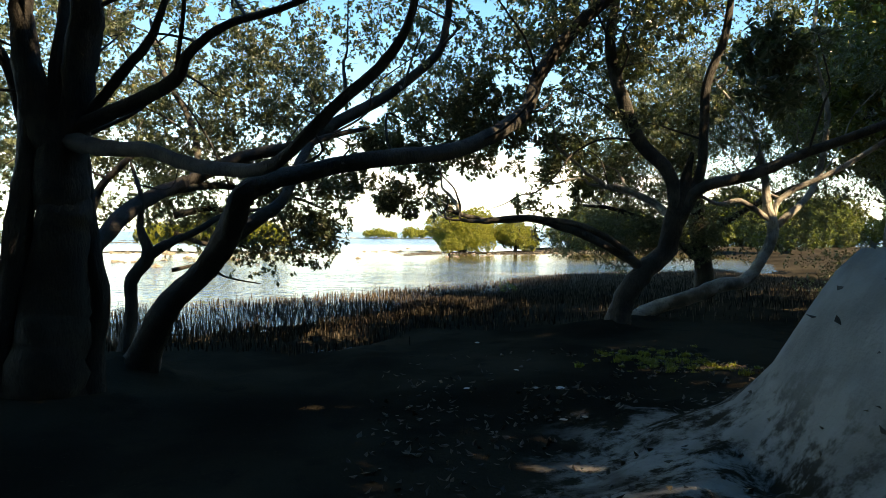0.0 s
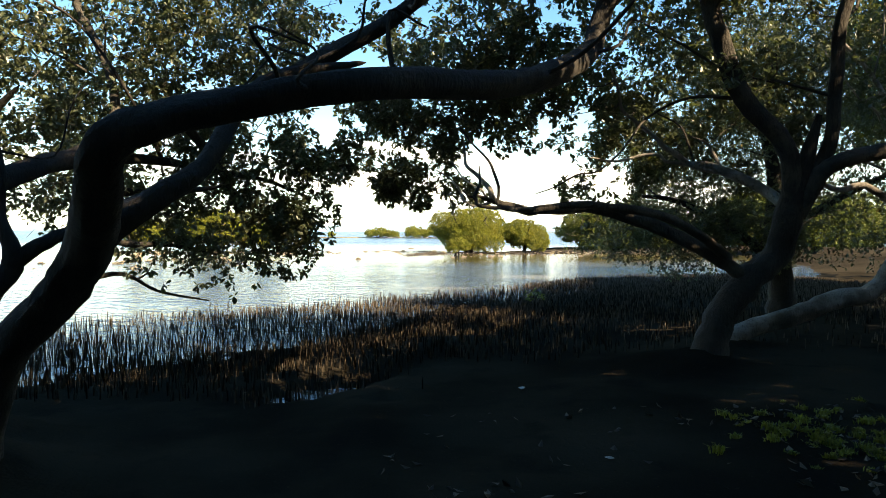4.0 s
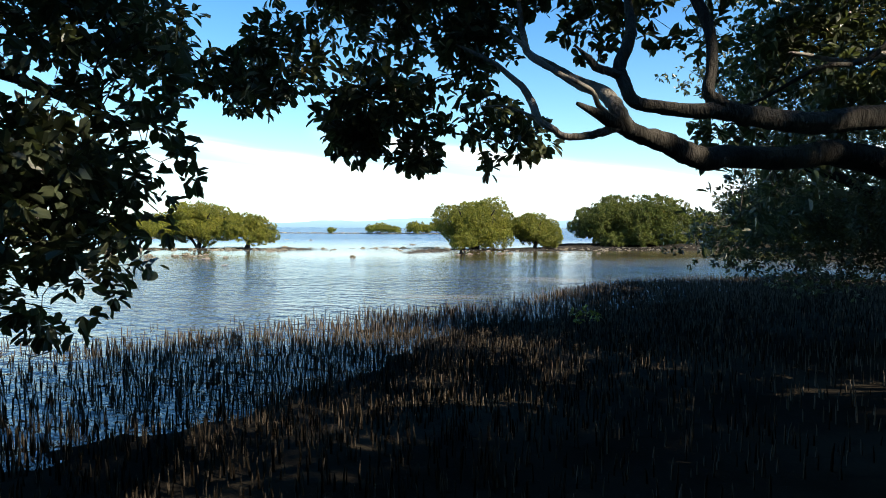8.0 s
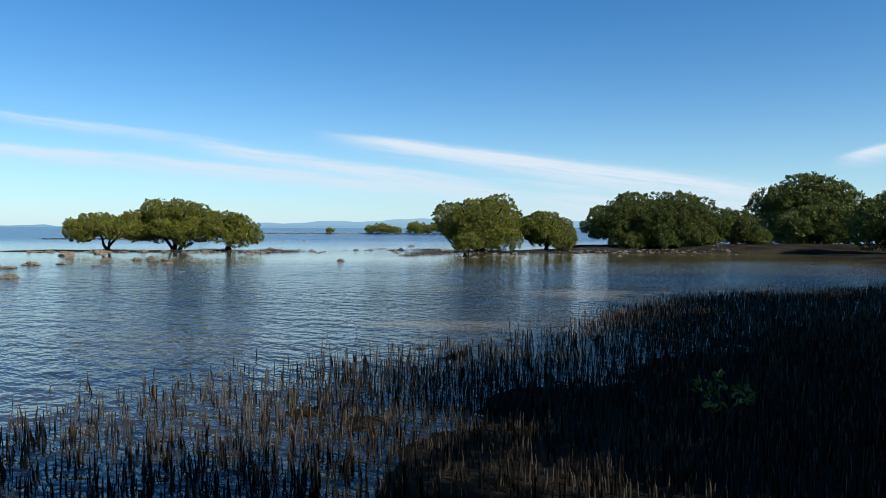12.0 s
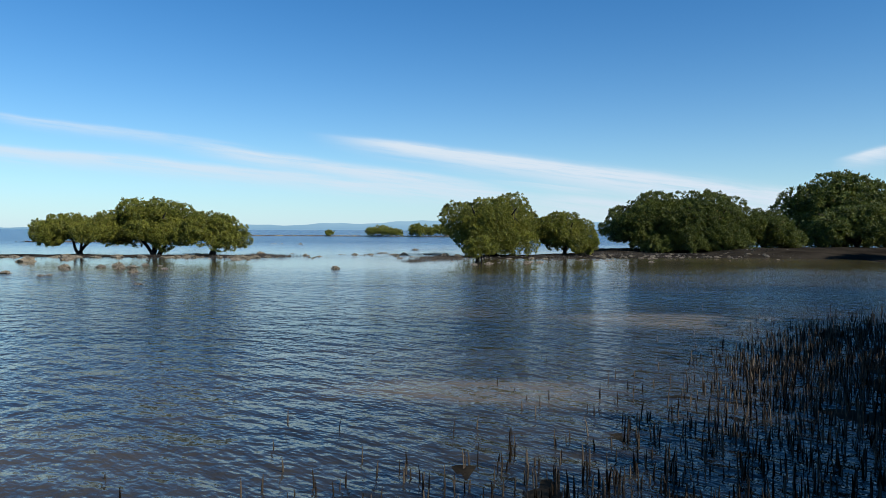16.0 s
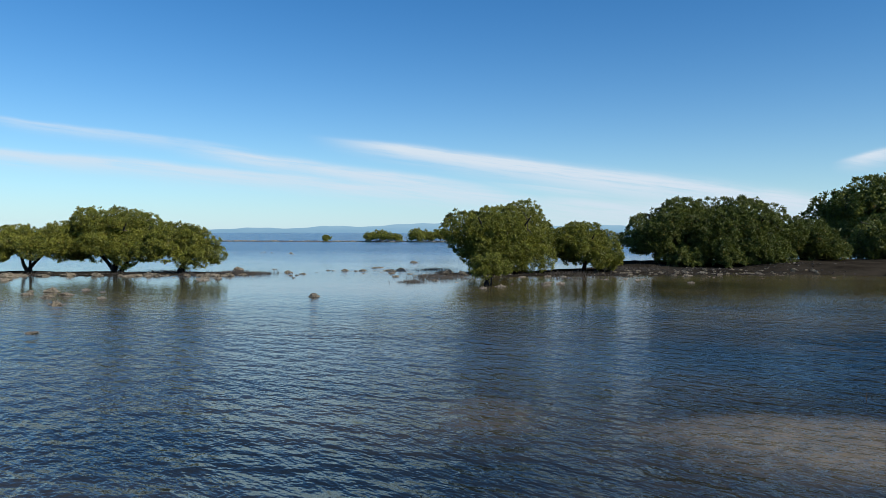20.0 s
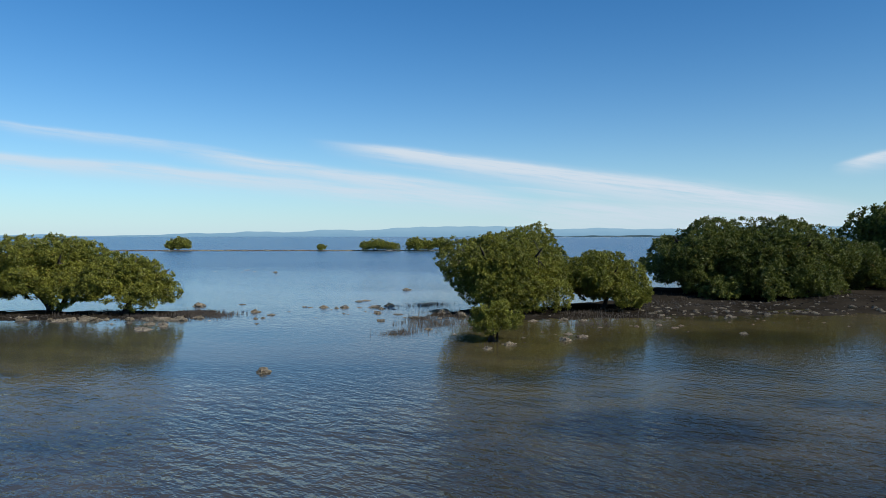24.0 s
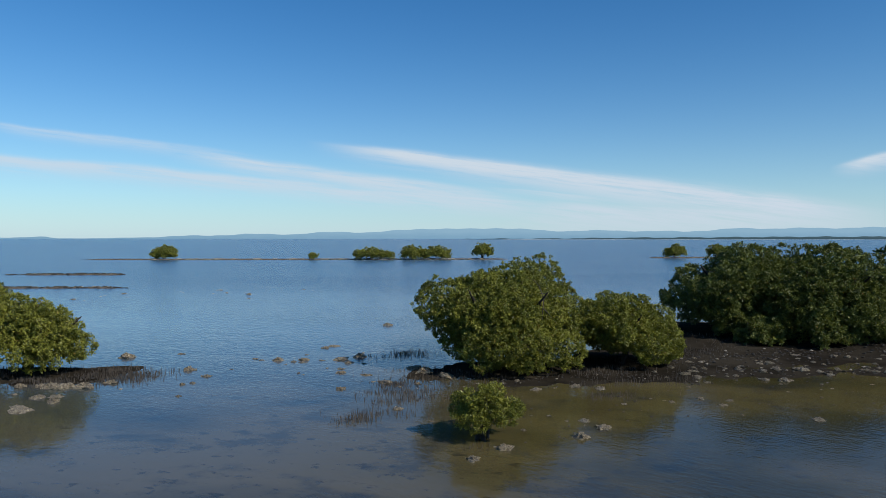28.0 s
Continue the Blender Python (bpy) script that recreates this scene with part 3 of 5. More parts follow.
def grove_tree(limbs, volumes, mats, label, seed, base, per_clump=120, fine=True, leaf_size=0.068, sunlit_from=99):
    """A big near tree: its limbs by their lines, its leaves in volumes (centre, radii, clumps, clump size)."""
    rng = np.random.default_rng(seed)
    thing = tagged(new("mangrove_tree"), label, "tree", "trees over the shore")
    thing.location = base
    lines, owners = [], []
    for i, pts in enumerate(limbs):
        slim = 1.0 if i == 0 else 0.86
        local = [(x - base[0], y - base[1], z - base[2], r * slim) for x, y, z, r in pts]
        if pts[0][2] < 0.3:
            x, y, z, r = local[0]
            local = [(x - 0.06, y, z - 0.45, r * (1.7 if i == 0 else 1.25)), (x - 0.02, y, z + 0.02, r * (1.25 if i == 0 else 1.08)), *local[1:]]
        # trunks of smooth-barked trees take darker bark: their shade is in the colour
        lines.append(limb_part(thing, "trunk" if i == 0 else "limb", local, bark if i == 0 and mats is mid_bark else pale_bark if i >= sunlit_from else mats, rng, 14 if i == 0 else 10))
        owners.append(newest_limb["part"])
    clumps = []
    for line, owner in zip(list(lines), owners):
        if line[0, 3] < 0.06:
            continue
        for i in range(int(len(line) * 0.3), len(line) - 3, 6):
            if line[i, 3] < 0.025 or line[i, 2] + base[2] < 2.4:
                continue
            reach = rng.uniform(0.5, 1.5)
            turn = ball(rng, 1)[0] * np.array([1, 1, 0.5]) + np.array([0, 0, 0.55])
            a = line[i, :3]
            b = a + turn * reach * 0.5 + rng.normal(0, 0.10, 3)
            c = a + turn * reach * 0.8 + rng.normal(0, 0.14, 3) + np.array([0, 0, 0.1])
            e = c + (turn + ball(rng, 1)[0] * 0.7) * reach * 0.35
            thick = min(line[i, 3] * 0.4, 0.008 + 0.010 * reach)
            lines.append(limb_part(owner, "branch", [(*a, thick), (*b, thick * 0.8), (*c, thick * 0.6), (*e, thick * 0.35)], mats, rng, 6, 4))
            if e[2] + base[2] > 3.3 and e[1] + base[1] > 8.5:
                clumps.append((*(e + np.array(base)), 0.2))
    for centre, radii, m, size in volumes:
        for p in in_ellipsoid(rng, centre, radii, m):
            clumps.append((*p, size * rng.uniform(0.7, 1.3)))
    foliage(thing, clumps, np.array(base), per_clump, leaf_size, leaf_near, rng, lines, fine, 0.12)
    return thing


LIMBS_A = [
    [(-3.72, 6.4, -0.21, 0.46), (-3.65, 6.4, 0.08, 0.40), (-3.56, 6.3, 0.66, 0.32), (-3.53, 6.3, 1.08, 0.285), (-3.49, 6.3, 1.5, 0.26), (-3.43, 6.3, 2.02, 0.25), (-3.42, 6.3, 2.43, 0.235)],
    [(-4.1, 6.15, -0.1, 0.19), (-3.98, 6.2, 0.5, 0.16), (-3.86, 6.2, 1.1, 0.14), (-3.76, 6.15, 1.8, 0.13), (-3.66, 6.2, 2.6, 0.11), (-3.68, 6.2, 3.4, 0.09)],
    [(-3.22, 6.55, -0.1, 0.15), (-3.27, 6.5, 0.6, 0.11), (-3.18, 6.5, 1.2, 0.1), (-3.26, 6.45, 1.8, 0.095), (-3.3, 6.4, 2.5, 0.09)],
    [(-3.44, 6.3, 2.38, 0.183), (-3.58, 6.2, 2.98, 0.164), (-3.7, 6.2, 3.48, 0.128), (-3.66, 6.1, 3.9, 0.114), (-3.49, 6.0, 4.45, 0.087), (-3.58, 6.0, 5.08, 0.06)],
    [(-3.41, 6.3, 2.38, 0.196), (-3.25, 6.2, 2.93, 0.154), (-3.14, 6.1, 3.46, 0.157), (-3.04, 6.0, 3.77, 0.144), (-2.86, 5.8, 4.27, 0.108), (-2.35, 5.6, 4.74, 0.07)],
    [(-3.3, 6.2, 2.68, 0.108), (-2.68, 5.6, 2.54, 0.083), (-2.11, 5.0, 2.46, 0.064), (-1.6, 4.4, 2.3, 0.053), (-1.17, 3.8, 2.21, 0.044), (-0.8, 3.3, 2.18, 0.037), (-0.61, 3.15, 2.3, 0.035), (-0.44, 3.1, 2.45, 0.031), (-0.29, 3.1, 2.58, 0.028), (-0.16, 3.1, 2.74, 0.026), (-0.1, 3.1, 2.91, 0.023), (-0.07, 3.1, 3.14, 0.015)],
    [(-3.25, 6.2, 2.78, 0.087), (-2.58, 5.9, 2.98, 0.071), (-2.13, 5.6, 3.1, 0.063), (-1.98, 5.5, 3.29, 0.05), (-1.62, 5.3, 3.45, 0.04), (-1.15, 5.1, 3.52, 0.03), (-0.63, 5.0, 3.71, 0.021)],
    [(-3.17, 6.2, 2.88, 0.062), (-2.92, 6.1, 3.09, 0.056), (-2.7, 6.0, 3.29, 0.05), (-2.5, 6.0, 3.53, 0.042), (-2.34, 5.9, 3.79, 0.034), (-2.2, 5.8, 4.14, 0.024)],
    [(-3.63, 6.3, 1.18, 0.089), (-3.79, 6.2, 1.48, 0.062), (-3.88, 6.1, 1.56, 0.051), (-4.26, 6.0, 1.59, 0.03)],
    [(-3.69, 6.3, 2.43, 0.078), (-3.89, 6.3, 3.3, 0.057), (-4.07, 6.2, 3.63, 0.046), (-4.52, 6.2, 3.93, 0.031)],
]
LIMBS_F = [
    [(-4.21, 7.3, -0.02, 0.272), (-4.04, 7.4, 0.76, 0.159), (-3.85, 7.5, 1.49, 0.106), (-3.79, 7.9, 1.86, 0.098), (-3.75, 8.7, 2.23, 0.094), (-3.49, 9.8, 2.61, 0.097), (-2.77, 9.8, 2.93, 0.089), (-2.02, 9.7, 3.08, 0.084), (-1.37, 9.6, 3.41, 0.08), (-0.65, 9.5, 3.79, 0.071), (-0.03, 9.4, 4.27, 0.062), (0.12, 9.4, 4.66, 0.051), (0.2, 9.3, 5.31, 0.035)],
    [(-3.49, 9.8, 2.61, 0.073), (-3.55, 10.2, 3.04, 0.063), (-3.86, 10.6, 3.69, 0.057), (-4.36, 11.0, 4.39, 0.05), (-4.66, 11.3, 5.19, 0.037)],
    [(-2.77, 9.8, 2.93, 0.061), (-2.55, 10.2, 2.54, 0.051), (-2.36, 10.5, 2.04, 0.039), (-2.23, 10.7, 1.52, 0.022)],
    [(-3.61, 9.6, 2.46, 0.078), (-3.29, 10.0, 2.53, 0.064), (-3.02, 10.3, 2.52, 0.054), (-2.62, 10.5, 2.45, 0.042), (-2.17, 10.7, 2.38, 0.026), (-1.72, 10.8, 2.2, 0.015)],
    [(-3.75, 9.8, 2.08, 0.057), (-3.38, 10.0, 2.2, 0.047), (-3.11, 10.2, 2.18, 0.031), (-2.85, 10.4, 2.26, 0.018)],
    [(-3.75, 9.8, 1.84, 0.049), (-3.39, 10.0, 1.68, 0.038), (-3.08, 10.3, 1.67, 0.027), (-2.67, 10.5, 1.57, 0.014)],
    [(-3.83, 9.9, 1.3, 0.042), (-3.45, 10.1, 1.37, 0.028), (-3.17, 10.3, 1.18, 0.018), (-2.72, 10.4, 1.08, 0.009)],
]
LIMBS_B = [
    [(-3.46, 7.6, -0.06, 0.29), (-3.24, 7.5, 0.43, 0.205), (-2.9, 7.3, 1.02, 0.151), (-2.54, 7.2, 1.36, 0.131), (-2.2, 7.0, 1.69, 0.122), (-1.96, 6.6, 2.0, 0.115), (-1.8, 6.4, 2.21, 0.106), (-1.57, 6.4, 2.33, 0.095), (-1.0, 6.6, 2.5, 0.09), (-0.42, 6.9, 2.62, 0.089), (0.17, 7.6, 2.77, 0.091), (0.7, 8.7, 3.1, 0.101), (1.32, 10.2, 3.69, 0.11), (1.54, 10.5, 4.22, 0.109), (1.84, 10.6, 4.68, 0.101), (2.23, 10.6, 5.12, 0.092), (2.71, 10.6, 5.55, 0.083), (3.33, 10.5, 6.21, 0.052)],
    [(-2.17, 7.0, 1.75, 0.099), (-1.89, 7.0, 1.95, 0.081), (-1.62, 7.2, 2.2, 0.072), (-1.54, 7.6, 2.59, 0.063), (-1.44, 8.2, 2.95, 0.051), (-0.97, 8.8, 3.18, 0.033)],
    [(-3.95, 8.6, -0.13, 0.164), (-3.89, 8.6, 0.51, 0.114), (-3.83, 8.6, 0.94, 0.089), (-3.82, 8.6, 1.26, 0.089), (-3.62, 8.6, 1.58, 0.089), (-3.72, 8.6, 1.93, 0.053), (-3.7, 8.6, 2.29, 0.036), (-3.85, 8.7, 2.65, 0.025)],
    [(-3.65, 8.6, 1.54, 0.078), (-3.35, 8.6, 1.72, 0.061), (-3.07, 8.7, 1.86, 0.05), (-2.71, 8.8, 2.08, 0.04), (-2.22, 8.9, 2.16, 0.026)],
    [(-4.43, 8.9, 0.17, 0.147), (-4.57, 8.9, 1.05, 0.096), (-4.53, 8.9, 1.93, 0.074), (-4.39, 9.0, 2.45, 0.056), (-3.94, 9.0, 2.9, 0.034)],
]
LIMBS_C = [
    [(2.88, 11.2, -0.16, 0.269), (3.0, 11.2, 0.45, 0.195), (3.13, 11.2, 0.87, 0.172), (3.42, 11.2, 1.22, 0.176), (3.79, 11.2, 1.62, 0.167), (3.9, 11.1, 2.17, 0.147)],
    [(3.9, 11.1, 2.08, 0.129), (3.76, 11.0, 2.81, 0.132), (3.25, 11.0, 3.35, 0.128), (3.01, 11.0, 3.98, 0.118), (2.83, 11.0, 4.52, 0.109), (2.77, 11.0, 5.06, 0.1), (2.86, 11.0, 5.6, 0.091), (2.85, 11.0, 6.41, 0.059)],
    [(3.9, 11.1, 2.08, 0.124), (4.24, 11.0, 2.76, 0.1), (4.26, 10.9, 3.52, 0.09), (4.27, 10.8, 4.22, 0.081), (4.51, 10.7, 4.99, 0.066), (4.59, 10.6, 6.0, 0.044)],
    [(3.94, 11.1, 2.03, 0.124), (4.22, 10.9, 2.57, 0.108), (4.95, 10.7, 2.79, 0.111), (5.67, 10.4, 3.11, 0.09), (6.6, 10.0, 3.48, 0.075), (7.54, 9.6, 3.9, 0.048)],
    [(3.4, 11.2, 1.25, 0.11), (3.2, 11.2, 1.43, 0.1), (2.72, 11.2, 1.7, 0.09), (2.2, 11.15, 1.93, 0.085), (1.55, 11.05, 2.09, 0.07), (1.24, 10.95, 2.07, 0.065), (0.94, 10.85, 2.06, 0.06), (0.77, 10.78, 2.05, 0.056), (0.66, 10.72, 2.07, 0.052), (0.56, 10.66, 2.1, 0.047), (0.42, 10.58, 2.13, 0.042), (0.35, 10.53, 2.15, 0.04)],
    [(3.2, 11.2, 1.5, 0.075), (2.7, 10.85, 1.8, 0.066), (2.1, 10.4, 2, 0.056), (1.5, 10.05, 2.07, 0.048), (1.1, 9.85, 2.08, 0.042), (0.69, 9.68, 2.03, 0.036), (0.55, 9.62, 2.02, 0.034), (0.44, 9.6, 2.03, 0.031), (0.36, 9.58, 2.04, 0.026), (0.28, 9.58, 2.04, 0.02), (0.2, 9.58, 2.05, 0.019), (0.14, 9.58, 2.06, 0.02), (0.12, 9.6, 2.11, 0.02), (0.11, 9.62, 2.16, 0.019), (0.14, 9.65, 2.22, 0.018), (0.16, 9.7, 2.29, 0.015), (0.16, 9.75, 2.4, 0.011)],
    [(0.11, 9.6, 2.13, 0.014), (0.08, 9.6, 2.14, 0.013), (0.05, 9.6, 2.15, 0.012), (0.04, 9.6, 2.16, 0.011)],
    [(0.39, 9.58, 2.03, 0.024), (0.35, 9.58, 2.06, 0.022), (0.32, 9.58, 2.09, 0.019), (0.33, 9.58, 2.15, 0.017), (0.33, 9.6, 2.24, 0.016), (0.29, 9.65, 2.38, 0.015), (0.24, 9.7, 2.5, 0.014), (0.09, 9.78, 2.67, 0.012), (-0.02, 9.85, 2.83, 0.009)],
    [(3.25, 11, 3.35, 0.03), (2.75, 11.3, 3.42, 0.022), (2.3, 11.5, 3.2, 0.017), (1.95, 11.25, 2.8, 0.014), (1.6, 11, 2.52, 0.012), (1.35, 10.95, 2.47, 0.012), (1.1, 10.97, 2.33, 0.009), (0.9, 10.98, 2.26, 0.006)],
    [(3.9, 11.1, 2.05, 0.085), (3.62, 11.35, 2.37, 0.075), (3.09, 11.5, 2.62, 0.062), (2.83, 11.6, 2.66, 0.03), (2.62, 11.7, 2.7, 0.027), (2.56, 11.8, 2.79, 0.026), (2.37, 11.85, 2.8, 0.022), (2.05, 11.85, 2.72, 0.017), (1.73, 11.85, 2.76, 0.012)],
    [(3.25, 11.45, 2.55, 0.06), (2.9, 11.55, 2.63, 0.045), (2.73, 11.6, 2.77, 0.042), (2.55, 11.6, 2.87, 0.036), (2.45, 11.62, 2.99, 0.032), (2.18, 11.7, 3.23, 0.03), (2.05, 11.7, 3.35, 0.027), (2.02, 11.75, 3.59, 0.022), (1.96, 11.8, 3.82, 0.016)],
    [(3.25, 11.5, 2.59, 0.03), (3.18, 11.5, 2.68, 0.025), (3.1, 11.5, 2.82, 0.021), (3.04, 11.52, 2.92, 0.016), (2.88, 11.55, 2.99, 0.011)],
    [(0.39, 10.55, 2.13, 0.036), (0.34, 10.52, 2.2, 0.038), (0.33, 10.6, 2.26, 0.035), (0.3, 10.75, 2.33, 0.032), (0.25, 10.95, 2.41, 0.029), (0.18, 11.1, 2.5, 0.026), (0.09, 11.25, 2.6, 0.024), (0.08, 11.4, 2.73, 0.02), (0.07, 11.5, 2.9, 0.015)],
    [(0.32, 10.5, 2.16, 0.014), (0.26, 10.48, 2.21, 0.012), (0.23, 10.46, 2.26, 0.011), (0.17, 10.44, 2.29, 0.011), (0.1, 10.46, 2.33, 0.011), (0.03, 10.5, 2.39, 0.01), (-0.03, 10.6, 2.48, 0.009), (-0.08, 10.7, 2.57, 0.007)],
    [(0.36, 10.53, 2.15, 0.024), (0.29, 10.5, 2.12, 0.019), (0.22, 10.48, 2.1, 0.017), (0.13, 10.45, 2.09, 0.016), (0.08, 10.45, 2.12, 0.016), (0.03, 10.45, 2.15, 0.016), (0.01, 10.5, 2.22, 0.017), (-0.02, 10.55, 2.29, 0.015), (-0.08, 10.6, 2.36, 0.013), (-0.14, 10.65, 2.42, 0.011), (-0.24, 10.7, 2.48, 0.008)],
    [(0.04, 10.45, 2.15, 0.009), (-0.02, 10.47, 2.18, 0.007), (-0.09, 10.5, 2.21, 0.006), (-0.16, 10.55, 2.22, 0.004)],
]
LIMBS_D = [
    [(3.45, 12.2, 0.12, 0.16), (3.9, 12.3, 0.48, 0.14), (4.67, 12.3, 0.74, 0.125), (5.2, 12.3, 0.93, 0.12), (5.58, 12.3, 1.02, 0.115), (5.9, 12.35, 1.36, 0.105), (6.15, 12.4, 1.93, 0.1), (6.02, 12.4, 2.4, 0.078), (5.98, 12.4, 2.9, 0.062), (5.85, 12.4, 3.45, 0.05), (5.64, 12.4, 3.92, 0.035), (5.2, 12.5, 4.5, 0.02)],
    [(6.1, 12.4, 2.1, 0.06), (5.5, 12.3, 2.45, 0.05), (5.0, 12.2, 2.4, 0.04), (4.4, 12.1, 2.75, 0.025)],
    [(6.12, 12.4, 2.0, 0.08), (6.2, 12.4, 2.4, 0.068), (6.5, 12.4, 2.66, 0.06), (7.2, 12.2, 3.02, 0.055), (8.24, 12.0, 3.71, 0.04)],
    [(6.27, 12.5, 2.01, 0.088), (7.15, 12.9, 2.77, 0.069), (7.45, 13.0, 4.17, 0.059), (7.16, 13.0, 5.35, 0.048), (7.25, 13.0, 6.63, 0.032)],
]


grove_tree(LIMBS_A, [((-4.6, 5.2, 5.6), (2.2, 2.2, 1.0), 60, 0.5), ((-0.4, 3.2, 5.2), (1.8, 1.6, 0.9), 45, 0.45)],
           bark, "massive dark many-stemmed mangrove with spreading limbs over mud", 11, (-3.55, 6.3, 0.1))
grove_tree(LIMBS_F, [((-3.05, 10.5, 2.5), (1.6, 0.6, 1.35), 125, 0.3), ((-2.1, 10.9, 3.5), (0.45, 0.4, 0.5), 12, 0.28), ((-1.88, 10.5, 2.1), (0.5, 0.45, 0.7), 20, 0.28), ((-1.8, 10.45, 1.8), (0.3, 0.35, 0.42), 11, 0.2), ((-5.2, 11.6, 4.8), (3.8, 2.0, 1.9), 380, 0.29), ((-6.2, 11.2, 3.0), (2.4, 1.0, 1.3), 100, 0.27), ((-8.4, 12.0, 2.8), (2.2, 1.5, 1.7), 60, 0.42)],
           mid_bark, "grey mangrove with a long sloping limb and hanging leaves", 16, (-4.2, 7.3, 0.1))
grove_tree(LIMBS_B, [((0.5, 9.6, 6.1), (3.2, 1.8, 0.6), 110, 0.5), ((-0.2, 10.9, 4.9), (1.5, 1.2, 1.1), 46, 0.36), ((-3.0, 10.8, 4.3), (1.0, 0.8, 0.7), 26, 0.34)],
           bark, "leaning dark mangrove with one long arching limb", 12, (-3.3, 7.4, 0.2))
# limbs from index 9 on wear pale bark, sunlight painted into them
grove_tree(LIMBS_C, [((-1.55, 12.4, 2.75), (0.3, 0.3, 0.4), 7, 0.21), ((-2.15, 12.45, 3.0), (0.22, 0.25, 0.25), 6, 0.2), ((-0.9, 12.5, 3.4), (0.7, 0.5, 0.5), 18, 0.26), ((-0.4, 12.35, 2.3), (0.28, 0.25, 0.15), 3, 0.16), ((0.15, 12.3, 2.32), (0.12, 0.2, 0.12), 2, 0.16), ((-0.85, 12.4, 2.34), (0.1, 0.15, 0.08), 1, 0.15), ((3.8, 12.0, 6.5), (2.8, 1.2, 0.5), 90, 0.5), ((3.6, 8.7, 6.4), (2.7, 1.9, 0.5), 110, 0.5), ((0.4, 12.6, 4.3), (1.9, 0.8, 0.5), 34, 0.3), ((-0.85, 12.35, 2.85), (0.8, 0.4, 0.45), 6, 0.22), ((0.1, 12.3, 2.68), (0.5, 0.35, 0.5), 5, 0.21), ((-0.3, 12.2, 2.62), (0.45, 0.3, 0.4), 4, 0.2), ((-0.95, 12.45, 2.52), (0.25, 0.25, 0.3), 4, 0.18), ((2.7, 13.2, 2.95), (0.9, 0.4, 0.8), 20, 0.26), ((-0.3, 12.4, 3.55), (1.3, 0.5, 0.6), 26, 0.28), ((2.6, 11.6, 5.4), (2.2, 1.4, 0.7), 60, 0.45), ((0.9, 11.9, 3.9), (1.0, 0.6, 0.65), 20, 0.26), ((1.7, 12.6, 2.1), (0.5, 0.3, 0.4), 8, 0.25), ((1.4, 12.4, 3.6), (1.2, 0.5, 0.6), 20, 0.26), ((3.3, 13.3, 4.0), (1.2, 0.8, 1.6), 42, 0.34), ((3.2, 11.9, 4.5), (2.5, 1.4, 1.5), 48, 0.34),
                     ((3.2, 6.6, 3.5), (0.26, 0.3, 0.55), 13, 0.24), ((5.2, 7.6, 5.2), (0.9, 0.9, 0.8), 24, 0.34), ((3.9, 12.3, 2.9), (0.9, 0.5, 0.7), 12, 0.28), ((0.7, 12.1, 3.4), (0.85, 0.4, 0.45), 18, 0.22)],
           mid_bark, "crooked dark mangrove with a long low limb over the mud", 13, (2.8, 11.2, 0.2), leaf_size=0.086, sunlit_from=9)
grove_tree(LIMBS_D, [((6.2, 13.2, 3.8), (2.7, 1.4, 2.3), 85, 0.4), ((6.5, 13.5, 5.5), (2.5, 1.8, 1.1), 65, 0.44), ((8.8, 11.0, 3.2), (1.8, 2.2, 2.4), 56, 0.4)],
           pale_bark, "pale-barked mangrove with a bowed trunk resting on mud", 14, (4.4, 12.3, 0.2), fine=False)
LIMBS_E = [[(6.6, 16.6, 0.0, 0.26), (6.5, 16.5, 0.9, 0.21), (6.3, 16.4, 1.8, 0.18), (6.2, 16.2, 2.8, 0.14), (6.0, 16.2, 4.0, 0.10), (6.2, 16.0, 5.6, 0.05)],
           [(6.4, 16.5, 1.2, 0.13), (5.4, 16.2, 1.9, 0.10), (4.3, 16.0, 2.4, 0.06), (3.4, 15.8, 2.5, 0.03)],
           [(6.3, 16.4, 1.7, 0.12), (7.6, 16.5, 2.5, 0.09), (9.0, 16.8, 3.1, 0.05)]]
grove_tree(LIMBS_E, [((4.3, 16.8, 3.1), (0.8, 0.7, 1.1), 70, 0.34), ((5.1, 17.0, 3.4), (1.3, 0.9, 1.7), 70, 0.34), ((4.55, 16.9, 1.75), (1.0, 0.7, 0.75), 50, 0.3), ((6.1, 16.2, 3.6), (3.5, 1.4, 2.4), 165, 0.38), ((6.6, 16.4, 5.3), (3.0, 1.8, 1.1), 110, 0.5), ((4.7, 15.8, 1.75), (2.3, 0.9, 0.6), 95, 0.32), ((5.9, 16.0, 4.7), (1.4, 1.0, 1.2), 120, 0.42), ((6.1, 16.8, 3.2), (1.5, 1.0, 2.2), 45, 0.36), ((10.5, 17.5, 3.2), (2.8, 1.8, 3.2), 150, 0.5)],
           bark, "dense dark mangrove with foliage hanging almost to the mud", 15, (6.6, 16.6, 0.2), fine=False)


